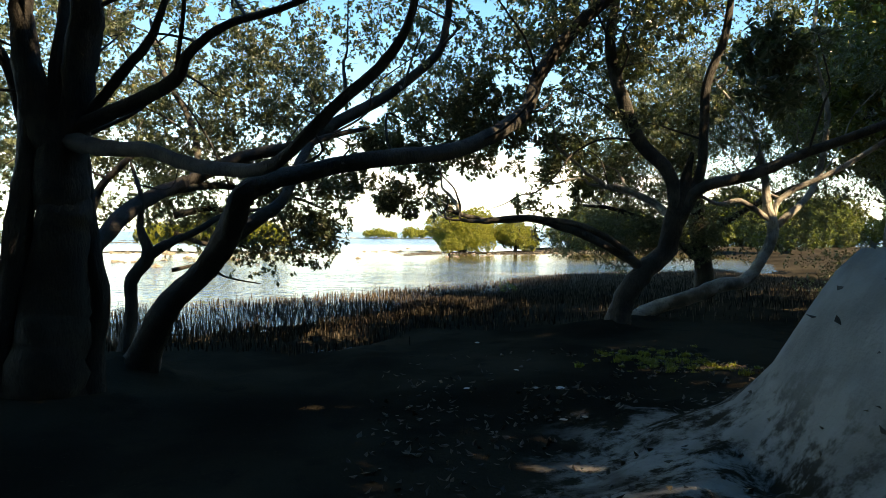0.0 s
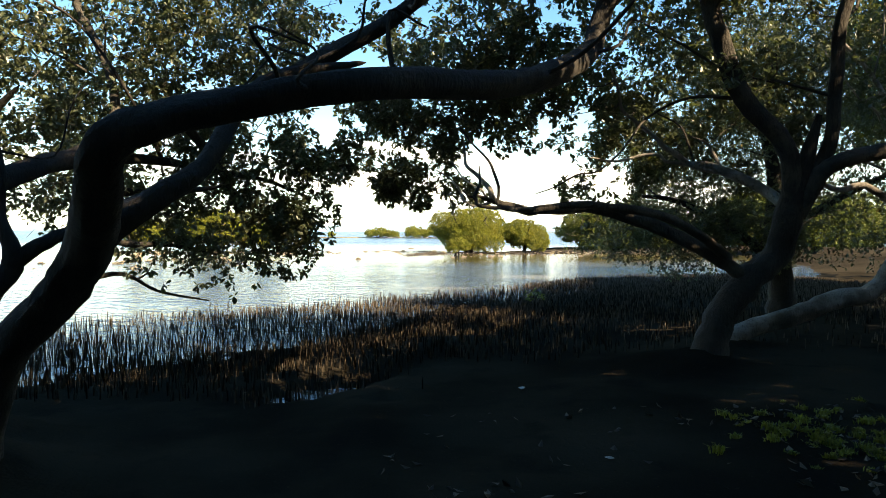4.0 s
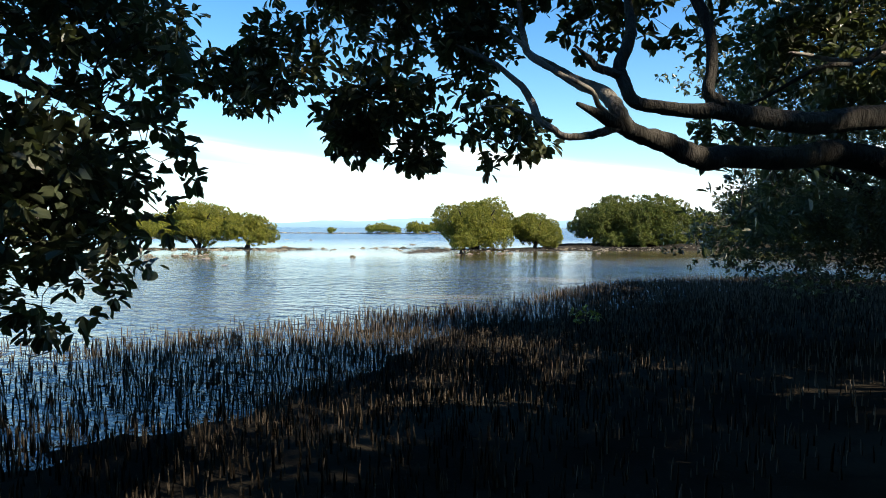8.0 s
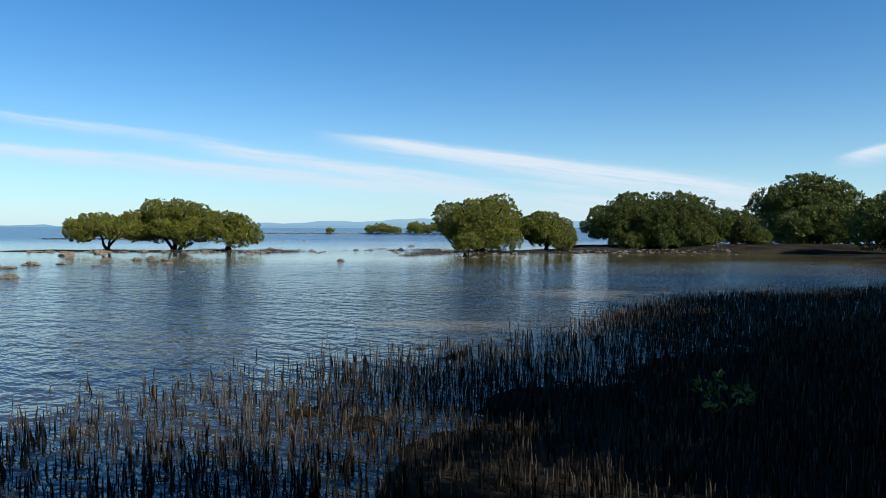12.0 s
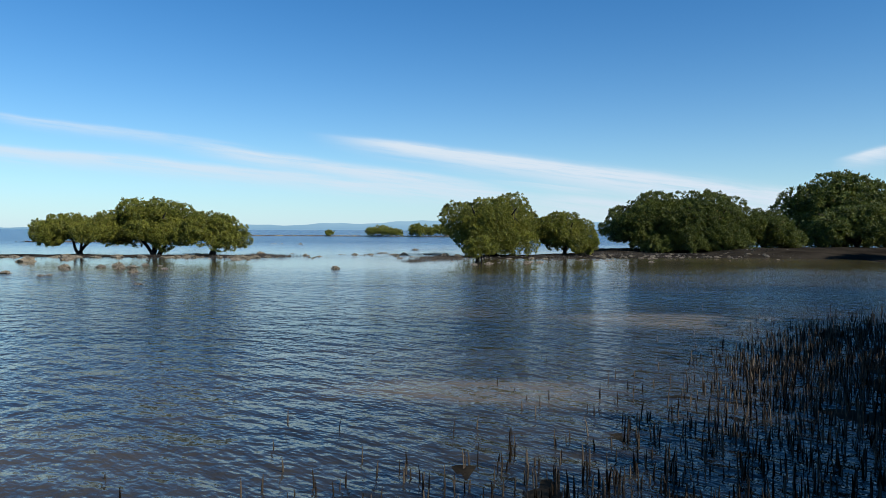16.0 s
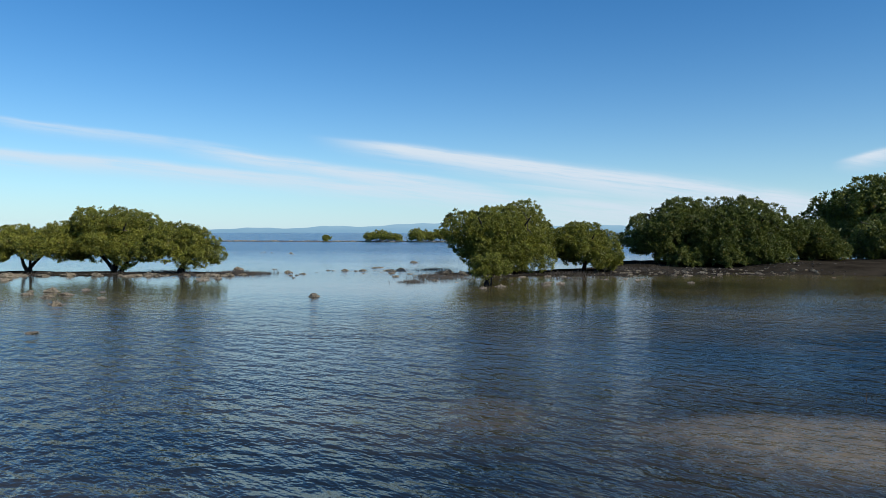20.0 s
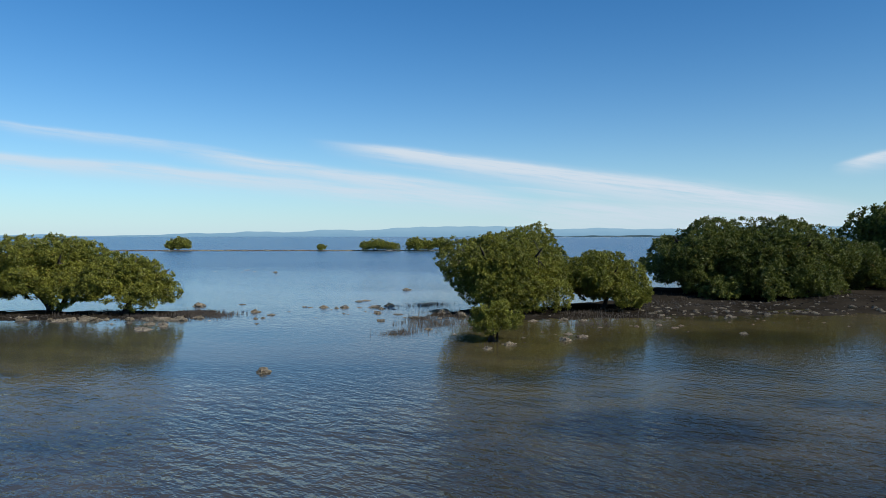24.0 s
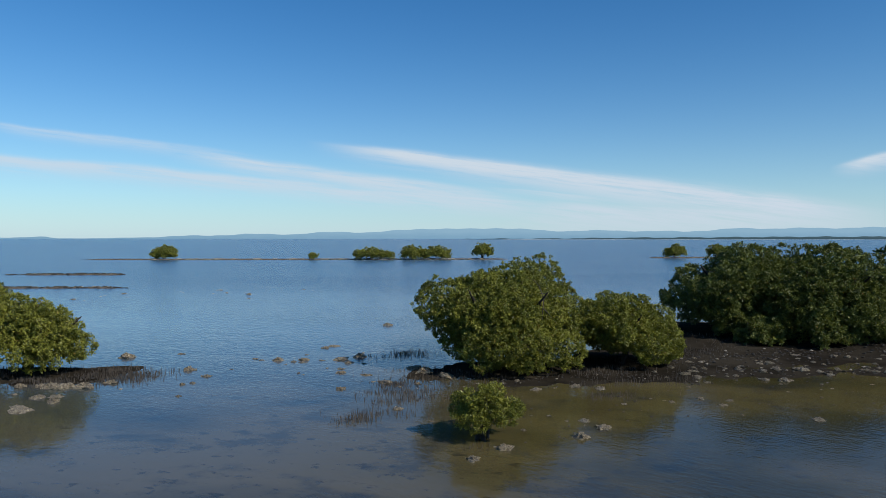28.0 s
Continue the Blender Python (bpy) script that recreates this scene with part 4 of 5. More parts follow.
def shade_tree(x, y, h, r, seed):
    """Trees added on the sand, mostly out of view, to shade the shore."""
    rng = np.random.default_rng(seed)
    z = float(ground_height(x, y))
    trunk = [(x, y, z - 0.1, 0.3), (x + 0.2, y, z + h * 0.3, 0.25), (x - 0.1, y + 0.2, z + h * 0.6, 0.16), (x, y, z + h * 0.9, 0.07)]
    stems = [trunk] + [[(x, y, z + h * 0.35, 0.14), (x + r * 0.4 * math.cos(a), y + r * 0.4 * math.sin(a), z + h * 0.55, 0.1),
                        (x + r * 0.8 * math.cos(a), y + r * 0.8 * math.sin(a), z + h * 0.75, 0.04)] for a in (0.4, 2.3, 4.4)]
    thing = tagged(new("shore_tree"), "tall leafy tree on the sand that shades the shore", "tree", "trees over the shore")
    thing.location = (x, y, z)
    lines = [limb_part(thing, "trunk" if i == 0 else "limb", [(a - x, b - y, c - z, q) for a, b, c, q in s], bark, rng) for i, s in enumerate(stems)]
    clumps = [(*p, 0.75 * rng.uniform(0.7, 1.2)) for p in in_ellipsoid(rng, (x, y, z + h * 0.72), (r, r, h * 0.3), int(12 * r * r))]
    foliage(thing, clumps, np.array((x, y, z)), 46, 0.32, leaf_dark, rng, lines)


for i, (x, y, h, r) in enumerate([(5.5, 3.0, 8.5, 3.8), (-5.0, 2.5, 8.0, 3.8), (2.0, -4.5, 9.0, 3.8), (9.5, -1.0, 9.5, 4.0), (12.5, 13.2, 10.0, 3.8), (12.8, 9.0, 9.5, 3.8), (11.5, 4.8, 9.0, 3.6), (8.9, 6.0, 8.0, 2.8), (16.0, 22.0, 9.0, 3.6), (19.0, 28.5, 9.5, 4.0), (6.5, -6.5, 9.0, 3.8), (-0.8, -2.6, 8.8, 3.6), (3.4, 0.2, 8.6, 3.2), (-3.0, -0.4, 8.6, 3.4), (-4.5, -5.5, 8.5, 3.8), (-11.0, 3.0, 8.0, 3.8), (17.0, 19.0, 10.0, 4.2), (12.2, 16.6, 8.2, 3.6), (13.2, 19.8, 8.0, 3.2), (6.8, 0.4, 8.5, 3.0)]):
    shade_tree(x, y, h, r, 40 + i)


def island_tree(x, y, rx, ry, h, skirt, seed, leaf, leaf_len=0.09, count=60000, stems=3, label="", group="mangroves on the mud banks", name="mangrove_tree", heads=0, lean=0.0, lobes=()):
    """A low dome-shaped mangrove: stems that spread from the foot, and a crown of many leafy clumps."""
    rng = np.random.default_rng(seed)
    z = float(ground_height(x, y)) - 0.05
    thing = tagged(new(name), label, "tree", group)
    thing.location = (x, y, z)
    lines = []
    for i in range(stems):
        a = 6.28 * (i + rng.uniform(0, 0.6)) / stems
        ca, sa = math.cos(a), math.sin(a)
        foot = rng.normal(0, 0.10 * min(rx, 2), 2)
        thick = 0.035 * h * rng.uniform(0.75, 1.15)
        reach = rng.uniform(0.45, 0.75)
        pts = [(foot[0], foot[1], -0.05, thick * 1.3), (foot[0] + 0.12 * rx * ca, foot[1] + 0.12 * ry * sa, h * 0.16, thick),
               (reach * 0.5 * rx * ca + lean, reach * 0.5 * ry * sa, h * 0.42, thick * 0.75), (reach * rx * ca + lean, reach * ry * sa, h * 0.7, thick * 0.35)]
        lines.append(limb_part(thing, "trunk" if i == 0 else "limb", pts, bark, rng, 7, 4))
    # the crown is a heap of smaller rounded heads; leaves lie in the outer shell of each head
    mid = skirt + (h - skirt) * 0.42
    m = int(heads * 1.6) if heads else int(np.clip(12 + 2.4 * rx * ry, 12, 48))
    dirs = ball(rng, m * 3)
    dirs = dirs[dirs[:, 2] > -0.6][:m]
    dirs[:, :2] *= np.where(dirs[:, 2:] > 0.35, 0.85, 1.0)
    head_r = rng.uniform(0.17, 0.38, len(dirs)) * (rx * ry * (h - skirt) / 2) ** (1 / 3)
    room = np.array([rx, ry, 1.0])
    c = dirs * np.maximum(room - head_r[:, None] * np.array([1, 1, 0]), 0.1)
    up = np.maximum(h - mid - head_r * 0.85, 0.05)
    down = np.maximum(mid - skirt - head_r * 0.5, 0.05)
    c[:, 2] = np.where(dirs[:, 2] > 0, dirs[:, 2] * up, dirs[:, 2] * down * 1.5) + mid
    c = np.vstack([c, [[0, 0, mid + 0.1 * h]]])
    head_r = np.append(head_r, min(rx, ry, h - mid) * 0.72)
    if lobes:
        c = np.array([q[:3] for q in lobes])
        head_r = np.array([q[3] for q in lobes])
    # leafy sprays over the surface of every head, set in knobs with dark gaps between them
    room = np.array([1.12, 1.12, 0.85])
    gap = 2.0 * leaf_len
    per_head = np.maximum((12.0 * head_r ** 2 / gap ** 2).astype(int), 6)
    k = np.repeat(np.arange(len(c)), per_head)
    d = ball(rng, len(k))
    at = c[k] + d * room * head_r[k][:, None]
    f = 1.0 / (0.20 + 0.9 * leaf_len)
    lump = np.sin(at[:, 0] * f + k) * np.sin(at[:, 1] * f + 1.7 * k) + np.sin(at[:, 2] * f * 1.3 + at[:, 0] * f * 0.6) * np.sin(at[:, 1] * f * 0.8 - at[:, 2] * f * 0.5 + k)
    at = at + d * (0.16 * np.minimum(head_r[k], 1.5) * lump + rng.normal(0, 0.45 * leaf_len, len(k)))[:, None]
    inside = np.zeros(len(at), dtype=bool)
    for j in range(len(c)):
        inside |= (k != j) & (np.linalg.norm((at - c[j]) / room, axis=1) < head_r[j] * 0.95)
    keep = ~inside & (at[:, 2] > 0.10) & (lump > -1.0)
    hub, out = at[keep], d[keep] + np.array([0, 0, 0.25])
    per_spray = int(np.clip(count * 1.1 / max(len(hub), 1), 8, 26))
    k = np.repeat(np.arange(len(hub)), per_spray)
    d = ball(rng, len(k)) + out[k] * 0.7
    d /= np.linalg.norm(d, axis=1)[:, None] + 1e-9
    p = hub[k] + d * (leaf_len * rng.uniform(0.3, 1.5, len(k)))[:, None]
    p[:, 0] += lean
    keep = p[:, 2] > 0.06
    p, d, out = p[keep], d[keep], out[k][keep]
    j = rng.choice(len(c), len(p) // 5, p=head_r ** 3 / (head_r ** 3).sum())
    core = c[j] + ball(rng, len(j)) * room * (head_r[j] * 0.78 * rng.uniform(0, 1, len(j)) ** 0.33)[:, None]
    core[:, 0] += lean
    core = core[core[:, 2] > 0.15]
    inner = ball(rng, len(p) // 4)
    inner = inner[inner[:, 2] > -0.5] * rng.uniform(0.25, 0.86, (len(inner[inner[:, 2] > -0.5]), 1)) ** 0.6
    fill = inner * np.array([rx, ry, 1.0]) * 0.74
    fill[:, 2] = np.where(inner[:, 2] > 0, inner[:, 2] * (h - mid) * 0.74, inner[:, 2] * (mid - skirt) * 1.1) + mid
    fill[:, 0] += lean
    fill = np.vstack([fill[fill[:, 2] > 0.1], core])
    p, d = np.vstack([p, fill]), np.vstack([d, ball(rng, len(fill))])
    face = np.vstack([out, d[len(out):]]) * 0.8 + ball(rng, len(p)) * 0.75
    v, f = leaf_blades(p, d * 1.2, leaf_len * np.concatenate([np.ones(len(p) - len(fill)), np.full(len(fill), 1.7)])[:, None], rng, 0.0, False, face)
    part("crown", mesh_from("crown", v, f, leaf, smooth=False), thing)
    twigs = []
    for q in p[rng.integers(0, len(p), 26)]:
        line = lines[int(rng.integers(len(lines)))]
        a = line[int(len(line) * rng.uniform(0.45, 0.95)) - 1]
        q = q * np.array([0.92, 0.92, 0.95])
        twigs.append(tube(spline([(*a[:3], a[3] * 0.5), (*((a[:3] + q) / 2 + rng.normal(0, 0.12, 3)), a[3] * 0.3), (*q, 0.006)], 3), 4))
    v, q = join(twigs)
    tagged(part("twig", mesh_from("twig", v, q, twig_bark), thing), kind="stuff")
    return thing


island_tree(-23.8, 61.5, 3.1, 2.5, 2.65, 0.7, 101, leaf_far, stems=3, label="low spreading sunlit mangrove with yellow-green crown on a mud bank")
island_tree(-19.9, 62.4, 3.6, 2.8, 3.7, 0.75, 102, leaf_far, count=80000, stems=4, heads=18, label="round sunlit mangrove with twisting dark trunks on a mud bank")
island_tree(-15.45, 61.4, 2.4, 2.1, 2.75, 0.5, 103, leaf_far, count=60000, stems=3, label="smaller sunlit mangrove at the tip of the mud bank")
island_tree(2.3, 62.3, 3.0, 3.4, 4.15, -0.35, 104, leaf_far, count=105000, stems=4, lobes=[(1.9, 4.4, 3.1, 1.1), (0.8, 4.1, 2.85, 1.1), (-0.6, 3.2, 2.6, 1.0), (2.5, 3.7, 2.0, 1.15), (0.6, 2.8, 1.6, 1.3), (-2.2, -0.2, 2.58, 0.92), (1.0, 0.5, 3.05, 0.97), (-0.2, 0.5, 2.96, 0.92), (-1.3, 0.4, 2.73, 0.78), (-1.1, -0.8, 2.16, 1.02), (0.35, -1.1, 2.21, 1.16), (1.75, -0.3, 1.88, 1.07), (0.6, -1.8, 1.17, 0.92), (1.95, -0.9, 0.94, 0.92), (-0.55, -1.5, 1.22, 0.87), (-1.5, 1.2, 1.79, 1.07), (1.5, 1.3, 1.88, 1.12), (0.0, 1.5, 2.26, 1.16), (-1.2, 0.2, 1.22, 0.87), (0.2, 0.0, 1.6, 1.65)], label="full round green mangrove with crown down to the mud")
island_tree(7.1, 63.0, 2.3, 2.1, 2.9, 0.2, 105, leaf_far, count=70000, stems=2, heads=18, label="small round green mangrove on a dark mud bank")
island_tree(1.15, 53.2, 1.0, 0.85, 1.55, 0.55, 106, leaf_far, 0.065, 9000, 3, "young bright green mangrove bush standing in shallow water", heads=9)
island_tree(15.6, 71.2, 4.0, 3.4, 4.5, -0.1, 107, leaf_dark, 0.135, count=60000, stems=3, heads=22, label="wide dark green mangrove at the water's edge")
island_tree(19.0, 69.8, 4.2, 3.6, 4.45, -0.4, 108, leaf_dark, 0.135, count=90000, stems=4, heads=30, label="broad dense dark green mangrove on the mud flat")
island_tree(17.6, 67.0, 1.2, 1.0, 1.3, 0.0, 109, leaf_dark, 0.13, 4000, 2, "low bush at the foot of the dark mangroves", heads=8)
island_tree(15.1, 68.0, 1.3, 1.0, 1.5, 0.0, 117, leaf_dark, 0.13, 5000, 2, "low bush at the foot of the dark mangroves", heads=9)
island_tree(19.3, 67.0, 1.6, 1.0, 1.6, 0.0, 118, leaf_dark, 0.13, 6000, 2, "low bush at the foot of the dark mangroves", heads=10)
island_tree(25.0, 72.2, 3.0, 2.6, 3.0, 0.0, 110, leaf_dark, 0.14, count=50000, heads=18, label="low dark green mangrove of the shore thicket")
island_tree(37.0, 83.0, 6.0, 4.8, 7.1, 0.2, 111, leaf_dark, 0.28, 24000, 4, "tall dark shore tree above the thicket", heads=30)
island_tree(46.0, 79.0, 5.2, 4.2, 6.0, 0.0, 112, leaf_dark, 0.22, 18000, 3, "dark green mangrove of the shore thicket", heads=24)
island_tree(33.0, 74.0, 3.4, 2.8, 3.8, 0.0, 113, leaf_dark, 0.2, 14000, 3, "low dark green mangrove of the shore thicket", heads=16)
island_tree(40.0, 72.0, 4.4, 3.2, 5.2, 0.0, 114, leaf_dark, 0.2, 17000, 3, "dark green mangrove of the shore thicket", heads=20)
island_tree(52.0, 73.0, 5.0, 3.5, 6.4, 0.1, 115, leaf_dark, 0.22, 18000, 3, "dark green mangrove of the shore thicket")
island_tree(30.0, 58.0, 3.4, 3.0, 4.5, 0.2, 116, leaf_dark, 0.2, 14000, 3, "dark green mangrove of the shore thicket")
# thicket out of view, added to block sky light from behind and beside
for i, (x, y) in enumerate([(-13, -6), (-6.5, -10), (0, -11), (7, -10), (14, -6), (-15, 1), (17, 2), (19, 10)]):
    island_tree(x, y, 4.0, 3.0, 6.0, 0.1, 160 + i, leaf_dark, 0.4, 5000, 3, "unseen leafy thicket added to keep sky light out", "thicket on the sand", name="shore_tree")
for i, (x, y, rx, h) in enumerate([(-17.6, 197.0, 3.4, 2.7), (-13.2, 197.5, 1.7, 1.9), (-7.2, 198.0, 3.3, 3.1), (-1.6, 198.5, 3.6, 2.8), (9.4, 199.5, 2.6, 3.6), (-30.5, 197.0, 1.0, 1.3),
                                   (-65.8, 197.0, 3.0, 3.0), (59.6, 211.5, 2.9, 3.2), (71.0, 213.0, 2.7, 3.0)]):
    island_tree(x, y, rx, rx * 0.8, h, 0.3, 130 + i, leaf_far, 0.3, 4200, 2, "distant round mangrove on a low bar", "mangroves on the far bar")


# ---- rocks ----
def rock_mesh(seed, flat):
    rng = np.random.default_rng(seed)
    bm = bmesh.new()
    bmesh.ops.create_icosphere(bm, subdivisions=3, radius=1.0)
    off = Vector(rng.uniform(-9, 9, 3))
    for v in bm.verts:
        p = v.co.normalized()
        k = 1 + 0.5 * noise.noise(p * 1.3 + off) + 0.45 * noise.noise(p * 3.4 + off) + 0.6 * abs(noise.noise(p * 6 + off)) + 0.4 * abs(noise.noise(p * 12 + off)) + 0.3 * noise.noise(p * 17 + off)
        wide = 1.22 - 0.42 * max(p.z, 0.0)
        v.co = Vector((p.x * k * wide, p.y * k * wide * 0.85, p.z * k * flat))
    me = bpy.data.meshes.new("rock")
    bm.to_mesh(me)
    bm.free()
    me.materials.append(oyster)
    return me


ROCKS = [rock_mesh(200 + i, fl) for i, fl in enumerate((0.6, 0.42, 0.75, 0.32, 0.55, 0.45))]
rock_rng = np.random.default_rng(7)


def rock(x, y, size, kind=None, lift=0.0, label="oyster-covered brown rock standing in shallow water", group="oyster rocks"):
    k = int(rock_rng.integers(len(ROCKS))) if kind is None else kind
    ob = tagged(new("rock", ROCKS[k]), label, "rock", group)
    z = max(float(ground_height(x, y)), -0.03)
    ob.location = (x, y, z + lift + 0.10 * size)
    ob.rotation_euler = (rock_rng.uniform(-0.15, 0.15), rock_rng.uniform(-0.15, 0.15), rock_rng.uniform(0, 6.28))
    ob.scale = (size, size * rock_rng.uniform(0.75, 1.1), size * rock_rng.uniform(0.65, 1.05))
    return ob


for x, y, size, k in [(-5.5, 47.8, 0.19, 2), (0.75, 51.6, 0.13, 2), (1.55, 52.4, 0.17, 0), (3.6, 53.3, 0.16, 2), (4.4, 54.2, 0.18, 0), (4.0, 54.9, 0.12, 4), (-13.4, 65.0, 0.24, 0), (-7.85, 64.7, 0.13, 1),
                      (-6.8, 64.3, 0.17, 0), (-5.7, 64.4, 0.16, 4), (-4.95, 64.3, 0.11, 1), (-4.3, 64.5, 0.24, 3), (-3.8, 61.7, 0.15, 4), (-2.8, 61.3, 0.15, 1), (-5.4, 67.5, 0.16, 4),
                      (-5.0, 67.9, 0.2, 3), (-3.5, 65.1, 0.2, 0), (-3.16, 75.7, 0.22, 2), (-3.4, 58.9, 0.13, 2), (-12.3, 56.0, 0.3, 3), (-18.4, 43.2, 0.30, 1), (-14.6, 35.6, 0.22, 0),
                      (-19.2, 41.3, 0.28, 1), (-22.2, 53.0, 0.3, 2), (-21.5, 55.5, 0.25, 1), (-17.5, 48.0, 0.22, 2), (-13.0, 44.8, 0.16, 0), (-10.2, 38.8, 0.13, 3), (-1.0, 62.6, 0.26, 1), (0.2, 60.8, 0.2, 4),
                      (-0.6, 61.6, 0.22, 2), (-1.9, 60.0, 0.22, 1), (-1.2, 56.2, 0.16, 3), (3.2, 58.8, 0.15, 1), (8.2, 57.5, 0.13, 2), (10.6, 55.0, 0.14, 0), (-9.7, 62.2, 0.17, 0), (-11.6, 59.9, 0.17, 2),
                      (-11.4, 65.9, 0.14, 1), (-8.6, 61.0, 0.12, 0), (12.2, 60.2, 0.17, 2), (9.5, 61.6, 0.15, 1), (13.8, 62.0, 0.17, 4), (5.4, 58.9, 0.17, 1), (4.6, 59.3, 0.14, 0)]:
    rock(x, y, size, k)
for x0, y0, x1, y1, wide, m, lo, hi in [(-28, 58.4, -12, 59.4, 0.5, 44, 0.08, 0.3), (-14, 57.5, -12, 58.0, 1.0, 6, 0.1, 0.25), (7, 60.5, 20, 62.5, 1.6, 60, 0.04, 0.14), (9, 63, 20, 65, 1.5, 36, 0.04, 0.13), (10, 57, 18, 60, 1.8, 18, 0.03, 0.10), (-22, 36, -14, 50, 3.0, 24, 0.10, 0.24),
                                        (-2, 59.5, 3, 59.5, 0.8, 16, 0.05, 0.12), (-8, 63, -1, 66, 2.2, 18, 0.06, 0.14), (2, 54, 9, 58, 1.6, 18, 0.05, 0.12), 
                                        (-33, 92, -14, 104, 5.0, 22, 0.08, 0.2), (-10, 58, -6, 62, 2, 8, 0.06, 0.13)]:
    for _ in range(m):
        t = rock_rng.uniform()
        rock(x0 + (x1 - x0) * t + rock_rng.normal(0, wide * 0.5), y0 + (y1 - y0) * t + rock_rng.normal(0, wide * 0.5), rock_rng.uniform(lo, hi) * rock_rng.uniform(0.7, 1.0),
             label="low brown oyster rock at the edge of a mud bank")


clods = []
few = bmesh.new()
bmesh.ops.create_icosphere(few, subdivisions=1, radius=1.0)
shape = np.array([v.co[:] for v in few.verts]) * np.array([1.0, 0.8, 0.5])
corners = np.array([[v.index for v in p.verts] for p in few.faces])
few.free()
for x0, y0, x1, y1, wide, m, lo, hi in [(8.5, 63.5, 22, 66.5, 1.7, 600, 0.02, 0.08), (8, 61.0, 21, 62.5, 1.3, 300, 0.02, 0.07), (-2, 60.5, 8, 61.0, 0.9, 200, 0.02, 0.06), (2, 54.5, 15, 58.5, 2.2, 160, 0.015, 0.06),
                                        (-28, 59.2, -11, 60.0, 0.8, 420, 0.02, 0.08), (-60, 130.2, -44, 130.5, 0.5, 260, 0.06, 0.24), (-55, 105.2, -32, 105.4, 0.4, 300, 0.05, 0.18), (-1, 57, 3, 60, 1.5, 90, 0.02, 0.06)]:
    for _ in range(m):
        t, size, a = rock_rng.uniform(), rock_rng.uniform(lo, hi), rock_rng.uniform(0, 6.28)
        x, y = x0 + (x1 - x0) * t + rock_rng.normal(0, wide * 0.6), y0 + (y1 - y0) * t + rock_rng.normal(0, wide * 0.6)
        rough = shape * rock_rng.uniform(0.7, 1.3, shape.shape)
        turned = np.stack([rough[:, 0] * math.cos(a) - rough[:, 1] * math.sin(a), rough[:, 0] * math.sin(a) + rough[:, 1] * math.cos(a), rough[:, 2]], 1)
        clods.append((turned * size + np.array([x, y, max(float(ground_height(x, y)), -0.02) + size * 0.2]), corners))
v, f = join(clods)
tagged(new("shell_clods", mesh_from("shell_clods", v, f, clod_mat, smooth=False)), "scattered small shells and clods on the mud banks", "stones", kind="stuff")
stones = []
shape = np.array([v.co[:] for v in ROCKS[1].vertices])
corners = np.array([p.vertices[:] for p in ROCKS[1].polygons])
for _ in range(150):
    t = rock_rng.uniform(-0.15, 1)
    size = rock_rng.uniform(0.12, 0.5)
    a = rock_rng.uniform(0, 6.28)
    turned = np.stack([shape[:, 0] * math.cos(a) - shape[:, 1] * math.sin(a), shape[:, 0] * math.sin(a) + shape[:, 1] * math.cos(a), shape[:, 2]], 1)
    stones.append((turned * size * np.array([1.6, 1, 0.8]) + np.array([-60 + 70 * t, 196.4 + 2.4 * t + rock_rng.normal(0, 0.8), 0.12]), corners))
v, f = join(stones)
tagged(new("bar_stones", mesh_from("bar_stones", v, f, oyster)), "scattered pale stones along the far bar", "stones", kind="stuff")


# ---- breathing roots ----
def pegs(name, label, spots, rng, lo, hi, mats, sides=3):
    """Thin upright mangrove roots that stick out of mud and water."""
    m = len(spots)
    x, y = spots[:, 0], spots[:, 1]
    z = ground_height(x, y)
    h = rng.uniform(lo, hi, m) * rng.uniform(0.7, 1.15, m) + np.maximum(-z, 0) * 0.8
    r = rng.uniform(0.005, 0.0098, m)
    bend = rng.normal(0, 0.08, (m, 2)) * h[:, None]
    ang = np.arange(sides) * 2 * np.pi / sides
    rings = []
    for t, k in ((0.0, 1.15), (0.7, 0.9), (1.0, 0.25)):
        cx, cy = x + bend[:, 0] * t * t, y + bend[:, 1] * t * t
        rings.append(np.stack([cx[:, None] + np.cos(ang) * (r * k)[:, None], cy[:, None] + np.sin(ang) * (r * k)[:, None], (z - 0.03 + (h + 0.03) * t)[:, None] + 0 * ang], -1))
    verts = np.stack(rings, 1).reshape(-1, 3)
    j = np.arange(sides)
    one = np.concatenate([np.stack([a * sides + j, a * sides + (j + 1) % sides, (a + 1) * sides + (j + 1) % sides, (a + 1) * sides + j], -1) for a in range(2)])
    faces = (np.arange(m)[:, None, None] * 3 * sides + one[None]).reshape(-1, 4)
    return tagged(new(name, mesh_from(name, verts, faces, mats)), label, "mangrove roots", kind="stuff")


peg_rng = np.random.default_rng(21)
spots = np.stack([peg_rng.uniform(-10, 14, 120000), peg_rng.uniform(9.5, 34, 120000)], 1)
spots = spots[spots[:, 1] + 0.5 * wobble(spots[:, 0], spots[:, 1]) > 11.6 - 1.3 * smooth01((-0.3 - spots[:, 0]) / 1.5)]
d = (np.interp(spots[:, 0], SHORE_X, SHORE_Y) - spots[:, 1]) * 0.72
patchy = 0.55 + 0.3 * wobble(spots[:, 0] * 0.9, spots[:, 1] * 0.9)
want = np.where(d < 0, 0.55 * np.exp(d / 0.4), np.clip(0.55 + 0.5 * d, 0, 1) * np.exp(-np.maximum(d - 6, 0) / 2.5)) * np.clip(patchy + 0.12 * np.clip(d, 0, 3), 0.15, 1.0)
want = want * (1 - 0.2 * smooth01((-0.8 - spots[:, 0]) / 1.2) * (1 - smooth01((spots[:, 1] - 17) / 2)))
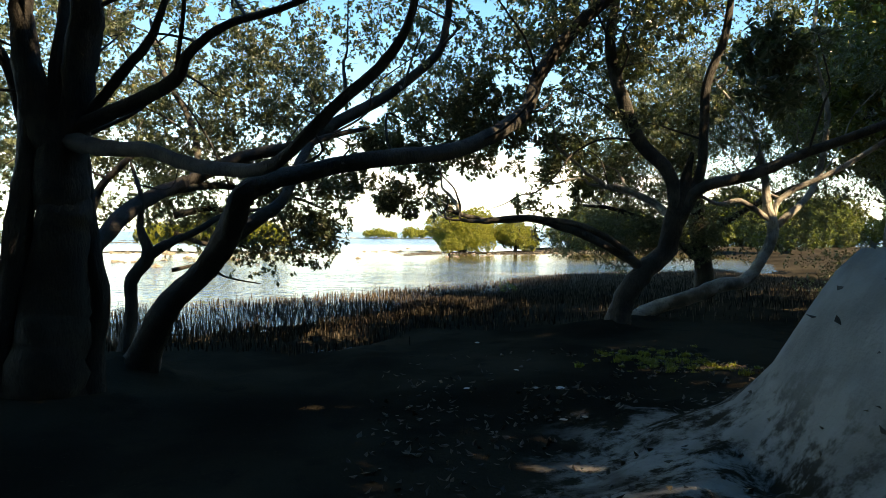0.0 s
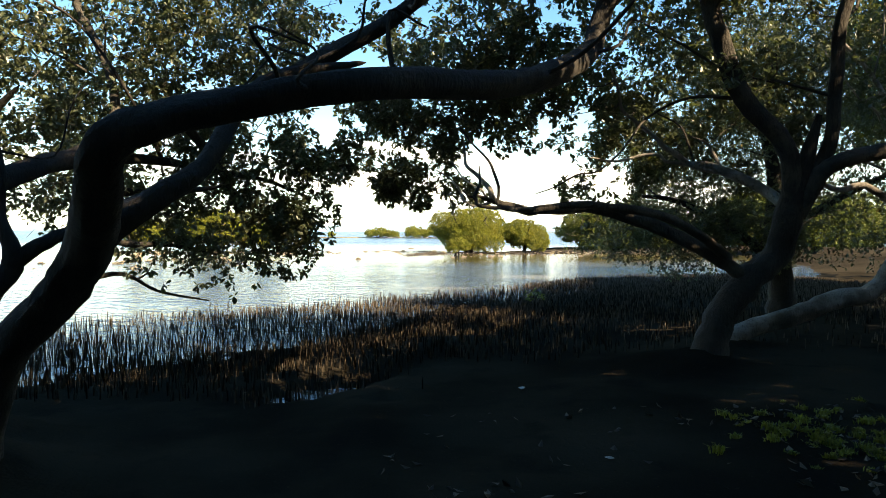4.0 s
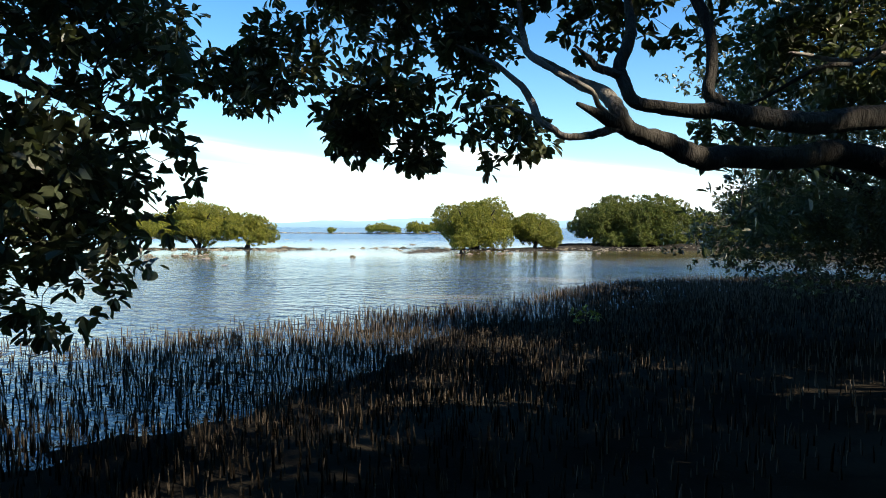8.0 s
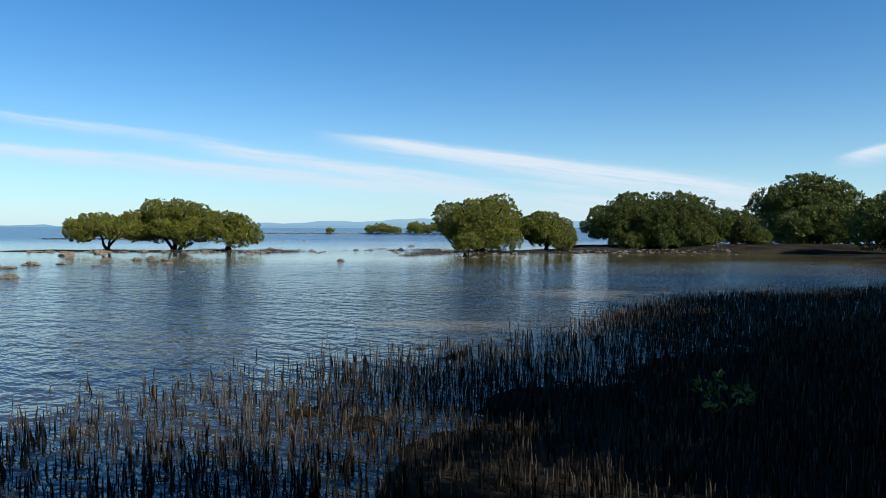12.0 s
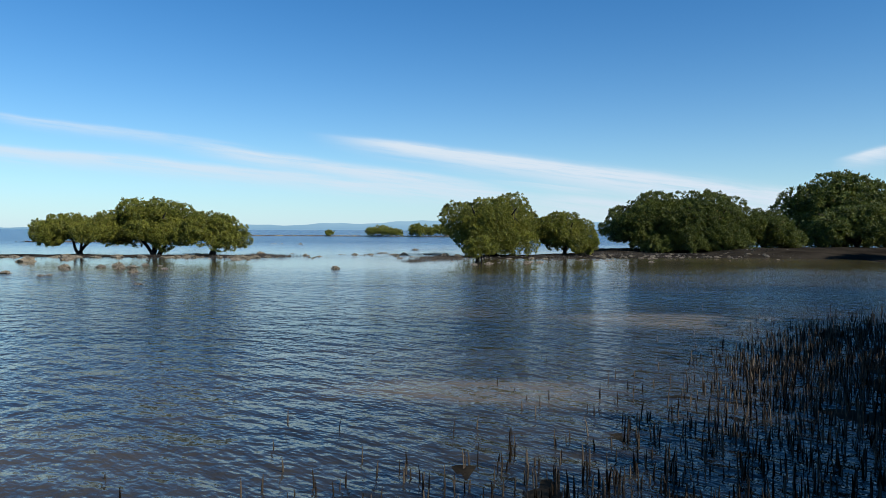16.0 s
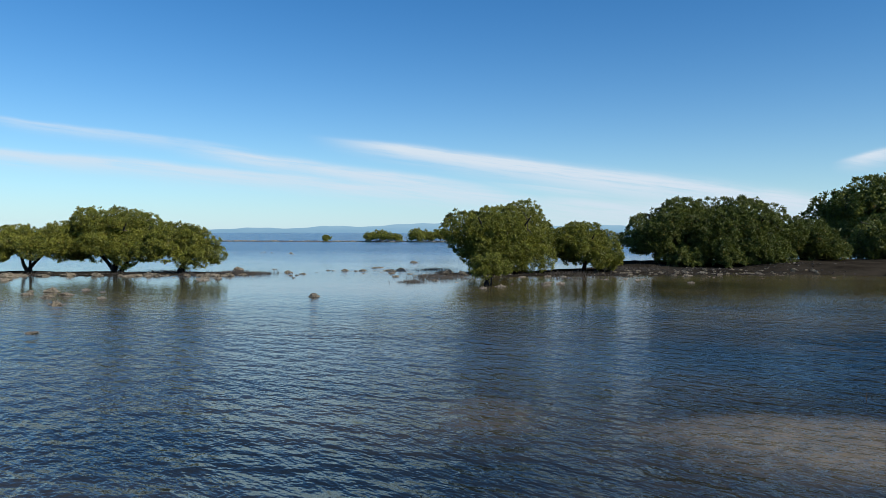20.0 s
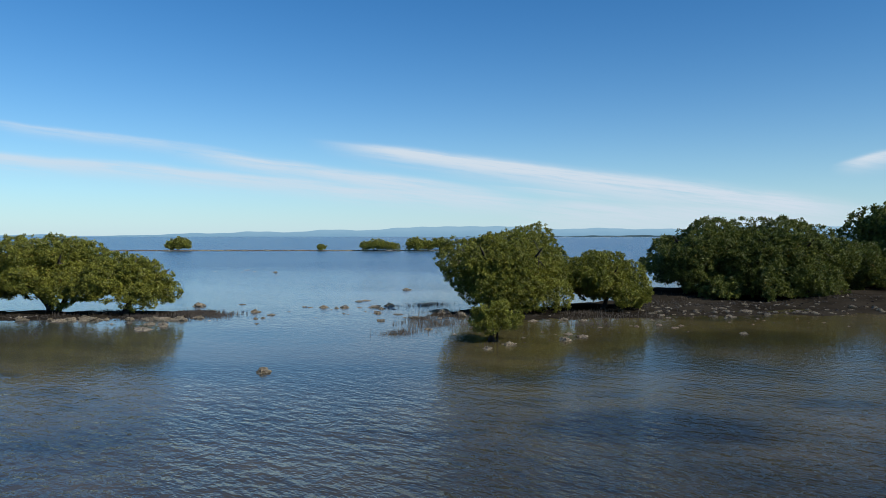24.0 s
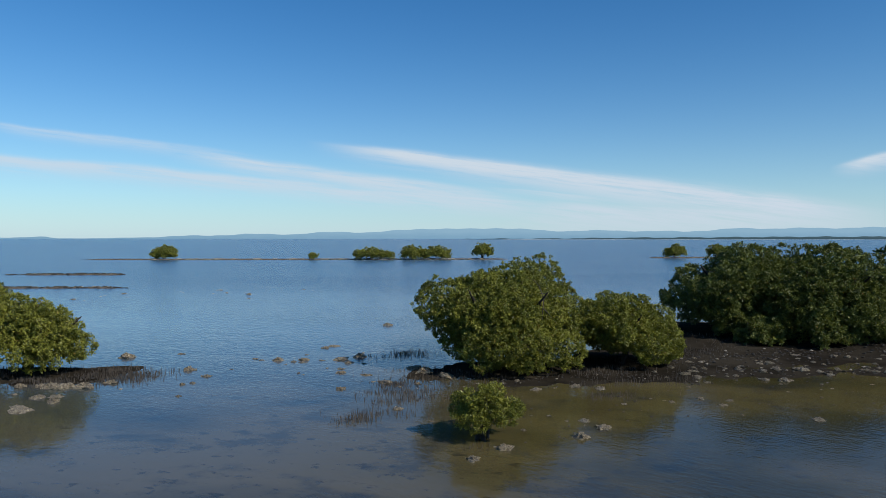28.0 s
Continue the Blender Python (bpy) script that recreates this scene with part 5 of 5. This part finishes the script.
want = want * (1 + 1.3 * smooth01((spots[:, 0] - 2.0) / 1.5) * smooth01((spots[:, 1] - 23.5) / 1.5))
spots = spots[peg_rng.uniform(0, 1, len(spots)) < want]
along = peg_rng.uniform(-0.9, 1.0, 230)
round_pool = np.stack([-1.5 + 0.62 * along + peg_rng.normal(0, 0.36, 230), 10.75 + along + peg_rng.normal(0, 0.12, 230)], 1)
spots = np.vstack([spots, round_pool])
pegs("breathing_roots", "dense field of thin brown mangrove roots in mud", spots, peg_rng, 0.08, 0.165, peg_mat)
clusters = []
for x0, y0, x1, y1, wide, m in [(-26, 59.2, -13.5, 60.8, 1.1, 900), (-14.5, 59.6, -10.6, 60.9, 0.9, 1700), (-17, 61.2, -10.8, 61.8, 0.9, 1800), (-2.6, 54.9, -0.6, 55.8, 0.6, 900), (-2.2, 57.0, 0.2, 58.0, 0.7, 700), (-2.0, 59.5, -0.4, 60.0, 0.5, 500), (-2.8, 65.5, -0.8, 66.2, 0.9, 700), (4.6, 57.6, 8.5, 58.6, 0.5, 300), (-1.5, 60.6, 9.5, 62.0, 1.1, 1500), (-2.6, 58.2, 0.2, 58.8, 0.4, 400), (-3.2, 61.8, -0.4, 62.4, 0.6, 400), (4.5, 59.4, 9.0, 60.4, 0.35, 400),
                                (9, 64, 14, 70, 1.6, 900), (0.0, 52.2, 1.4, 52.6, 0.2, 40)]:
    t = peg_rng.uniform(0, 1, m)
    clusters.append(np.stack([x0 + (x1 - x0) * t + peg_rng.normal(0, wide * 0.6, m), y0 + (y1 - y0) * t + peg_rng.normal(0, wide * 0.6, m)], 1))
clusters = np.vstack(clusters)
clusters = clusters[peg_rng.uniform(0, 1, len(clusters)) < np.clip(0.45 + 0.75 * wobble(clusters[:, 0] * 1.3, clusters[:, 1] * 1.3), 0.05, 1)]
pegs("bank_roots", "thin dark mangrove roots along the mud banks", clusters, peg_rng, 0.07, 0.17, dark_root)

# ---- small things on the mud ----
for x, y, size in [(0.6, 9.9, 0.022), (0.3, 6.6, 0.020), (1.0, 5.3, 0.022), (0.9, 7.6, 0.018), (1.1, 6.0, 0.022), (1.15, 5.2, 0.018), (0.9, 6.1, 0.016)]:
    ob = rock(x, y, size, 3, 0.02, "bleached pale oyster shell lying on dark mud", "shells on the mud")
    ob.name = "oyster_shell"
    ob.data = ob.data.copy()
    ob.data.materials[0] = shell_mat


def seedling(x, y, h, seed):
    """A young mangrove: a thin stem with a few leafy shoots."""
    rng = np.random.default_rng(seed)
    z = float(ground_height(x, y))
    thing = tagged(new("mangrove_seedling"), "small green mangrove seedling growing among thin roots", "seedling", "seedlings in the mud")
    thing.location = (x, y, z)
    tips = []
    for i in range(5):
        a = i * 1.3 + rng.uniform(0, 0.5)
        tip = np.array([math.cos(a) * h * 0.5, math.sin(a) * h * 0.5, h * rng.uniform(0.7, 1.0)])
        v, q = tube(spline([(0, 0, -0.03, 0.012), (tip[0] * 0.35, tip[1] * 0.35, h * 0.4, 0.008), (*tip, 0.003)], 4), 5)
        part("stem", mesh_from("stem", v, q, twig_bark), thing)
        tips.append(tip)
    c = np.repeat(np.array(tips), 16, 0)
    d = ball(rng, len(c))
    v, f = leaf_blades(c + d * h * 0.2, d, 0.07, rng, 0.0, True)
    part("foliage", mesh_from("foliage", v, f, leaf_far, smooth=False), thing)


seedling(1.95, 18.6, 0.34, 301)


def grass_tuft(x, y, size, rng):
    m = 60
    a, lean = rng.uniform(0, 6.28, m), rng.uniform(0.1, 0.9, m)
    h = size * rng.uniform(0.5, 1.0, m)
    foot = np.stack([rng.normal(0, size * 0.3, m), rng.normal(0, size * 0.3, m), np.zeros(m) - 0.02], 1) + np.array([x, y, float(ground_height(x, y))])
    side = np.stack([-np.sin(a), np.cos(a), 0 * a], 1) * 0.004
    mid = foot + np.stack([np.cos(a) * lean * h * 0.3, np.sin(a) * lean * h * 0.3, h * 0.65], 1)
    tip = foot + np.stack([np.cos(a) * lean * h, np.sin(a) * lean * h, h * (1 - 0.35 * lean)], 1)
    verts = np.stack([foot - side, foot + side, mid + side, mid - side, tip], 1).reshape(-1, 3)
    k = np.arange(m)[:, None] * 5
    faces = np.concatenate([k + np.array([[0, 1, 2]]), k + np.array([[0, 2, 3]]), k + np.array([[3, 2, 4]])], 1).reshape(-1, 3)
    return verts, faces


tuft_rng = np.random.default_rng(31)
v, f = join([grass_tuft(2.6 + tuft_rng.normal(0, 0.35), 7.8 + tuft_rng.normal(0, 0.5), tuft_rng.uniform(0.04, 0.10), tuft_rng) for _ in range(90)])
tagged(new("grass", mesh_from("grass", v, f, leaf_far, smooth=False)), "short coarse yellow-green grass at the foot of the sand bank", "grass", kind="stuff")

dead_leaf, n, s = material("dead_leaf")
one = n.add("ShaderNodeNewGeometry").outputs["Random Per Island"]
n.put(s.inputs["Base Color"], n.mix(n.math("POWER", one, 2.0), rgb(0.022, 0.017, 0.012), rgb(0.12, 0.092, 0.06)))
s.inputs["Roughness"].default_value = 0.75
litter_rng = np.random.default_rng(51)
spots = np.stack([litter_rng.uniform(-0.6, 3.4, 2600), litter_rng.uniform(2.6, 9.0, 2600)], 1)
thick = 0.22 + 0.5 * wobble(spots[:, 0] * 1.4 + 2, spots[:, 1] * 1.6) + 0.25 * smooth01((spots[:, 0] + 0.5) / 1.5)
spots = spots[litter_rng.uniform(0, 1, len(spots)) < thick * (1 - 0.7 * smooth01((spots[:, 1] - 7) / 2.5))]
where = np.column_stack([spots, ground_height(spots[:, 0], spots[:, 1]) + 0.012])
lie = ball(litter_rng, len(where)) * np.array([1, 1, 0.12])
v, f = leaf_blades(where, lie * 2.5, 0.07, litter_rng, 0.0, False, np.array([[0.0, 0.0, 1.0]]) + litter_rng.normal(0, 0.25, (len(where), 3)))
tagged(new("leaf_litter", mesh_from("leaf_litter", v, f, dead_leaf, smooth=False)), "brown fallen leaves scattered over dark mud and sand", "leaf litter", kind="stuff")
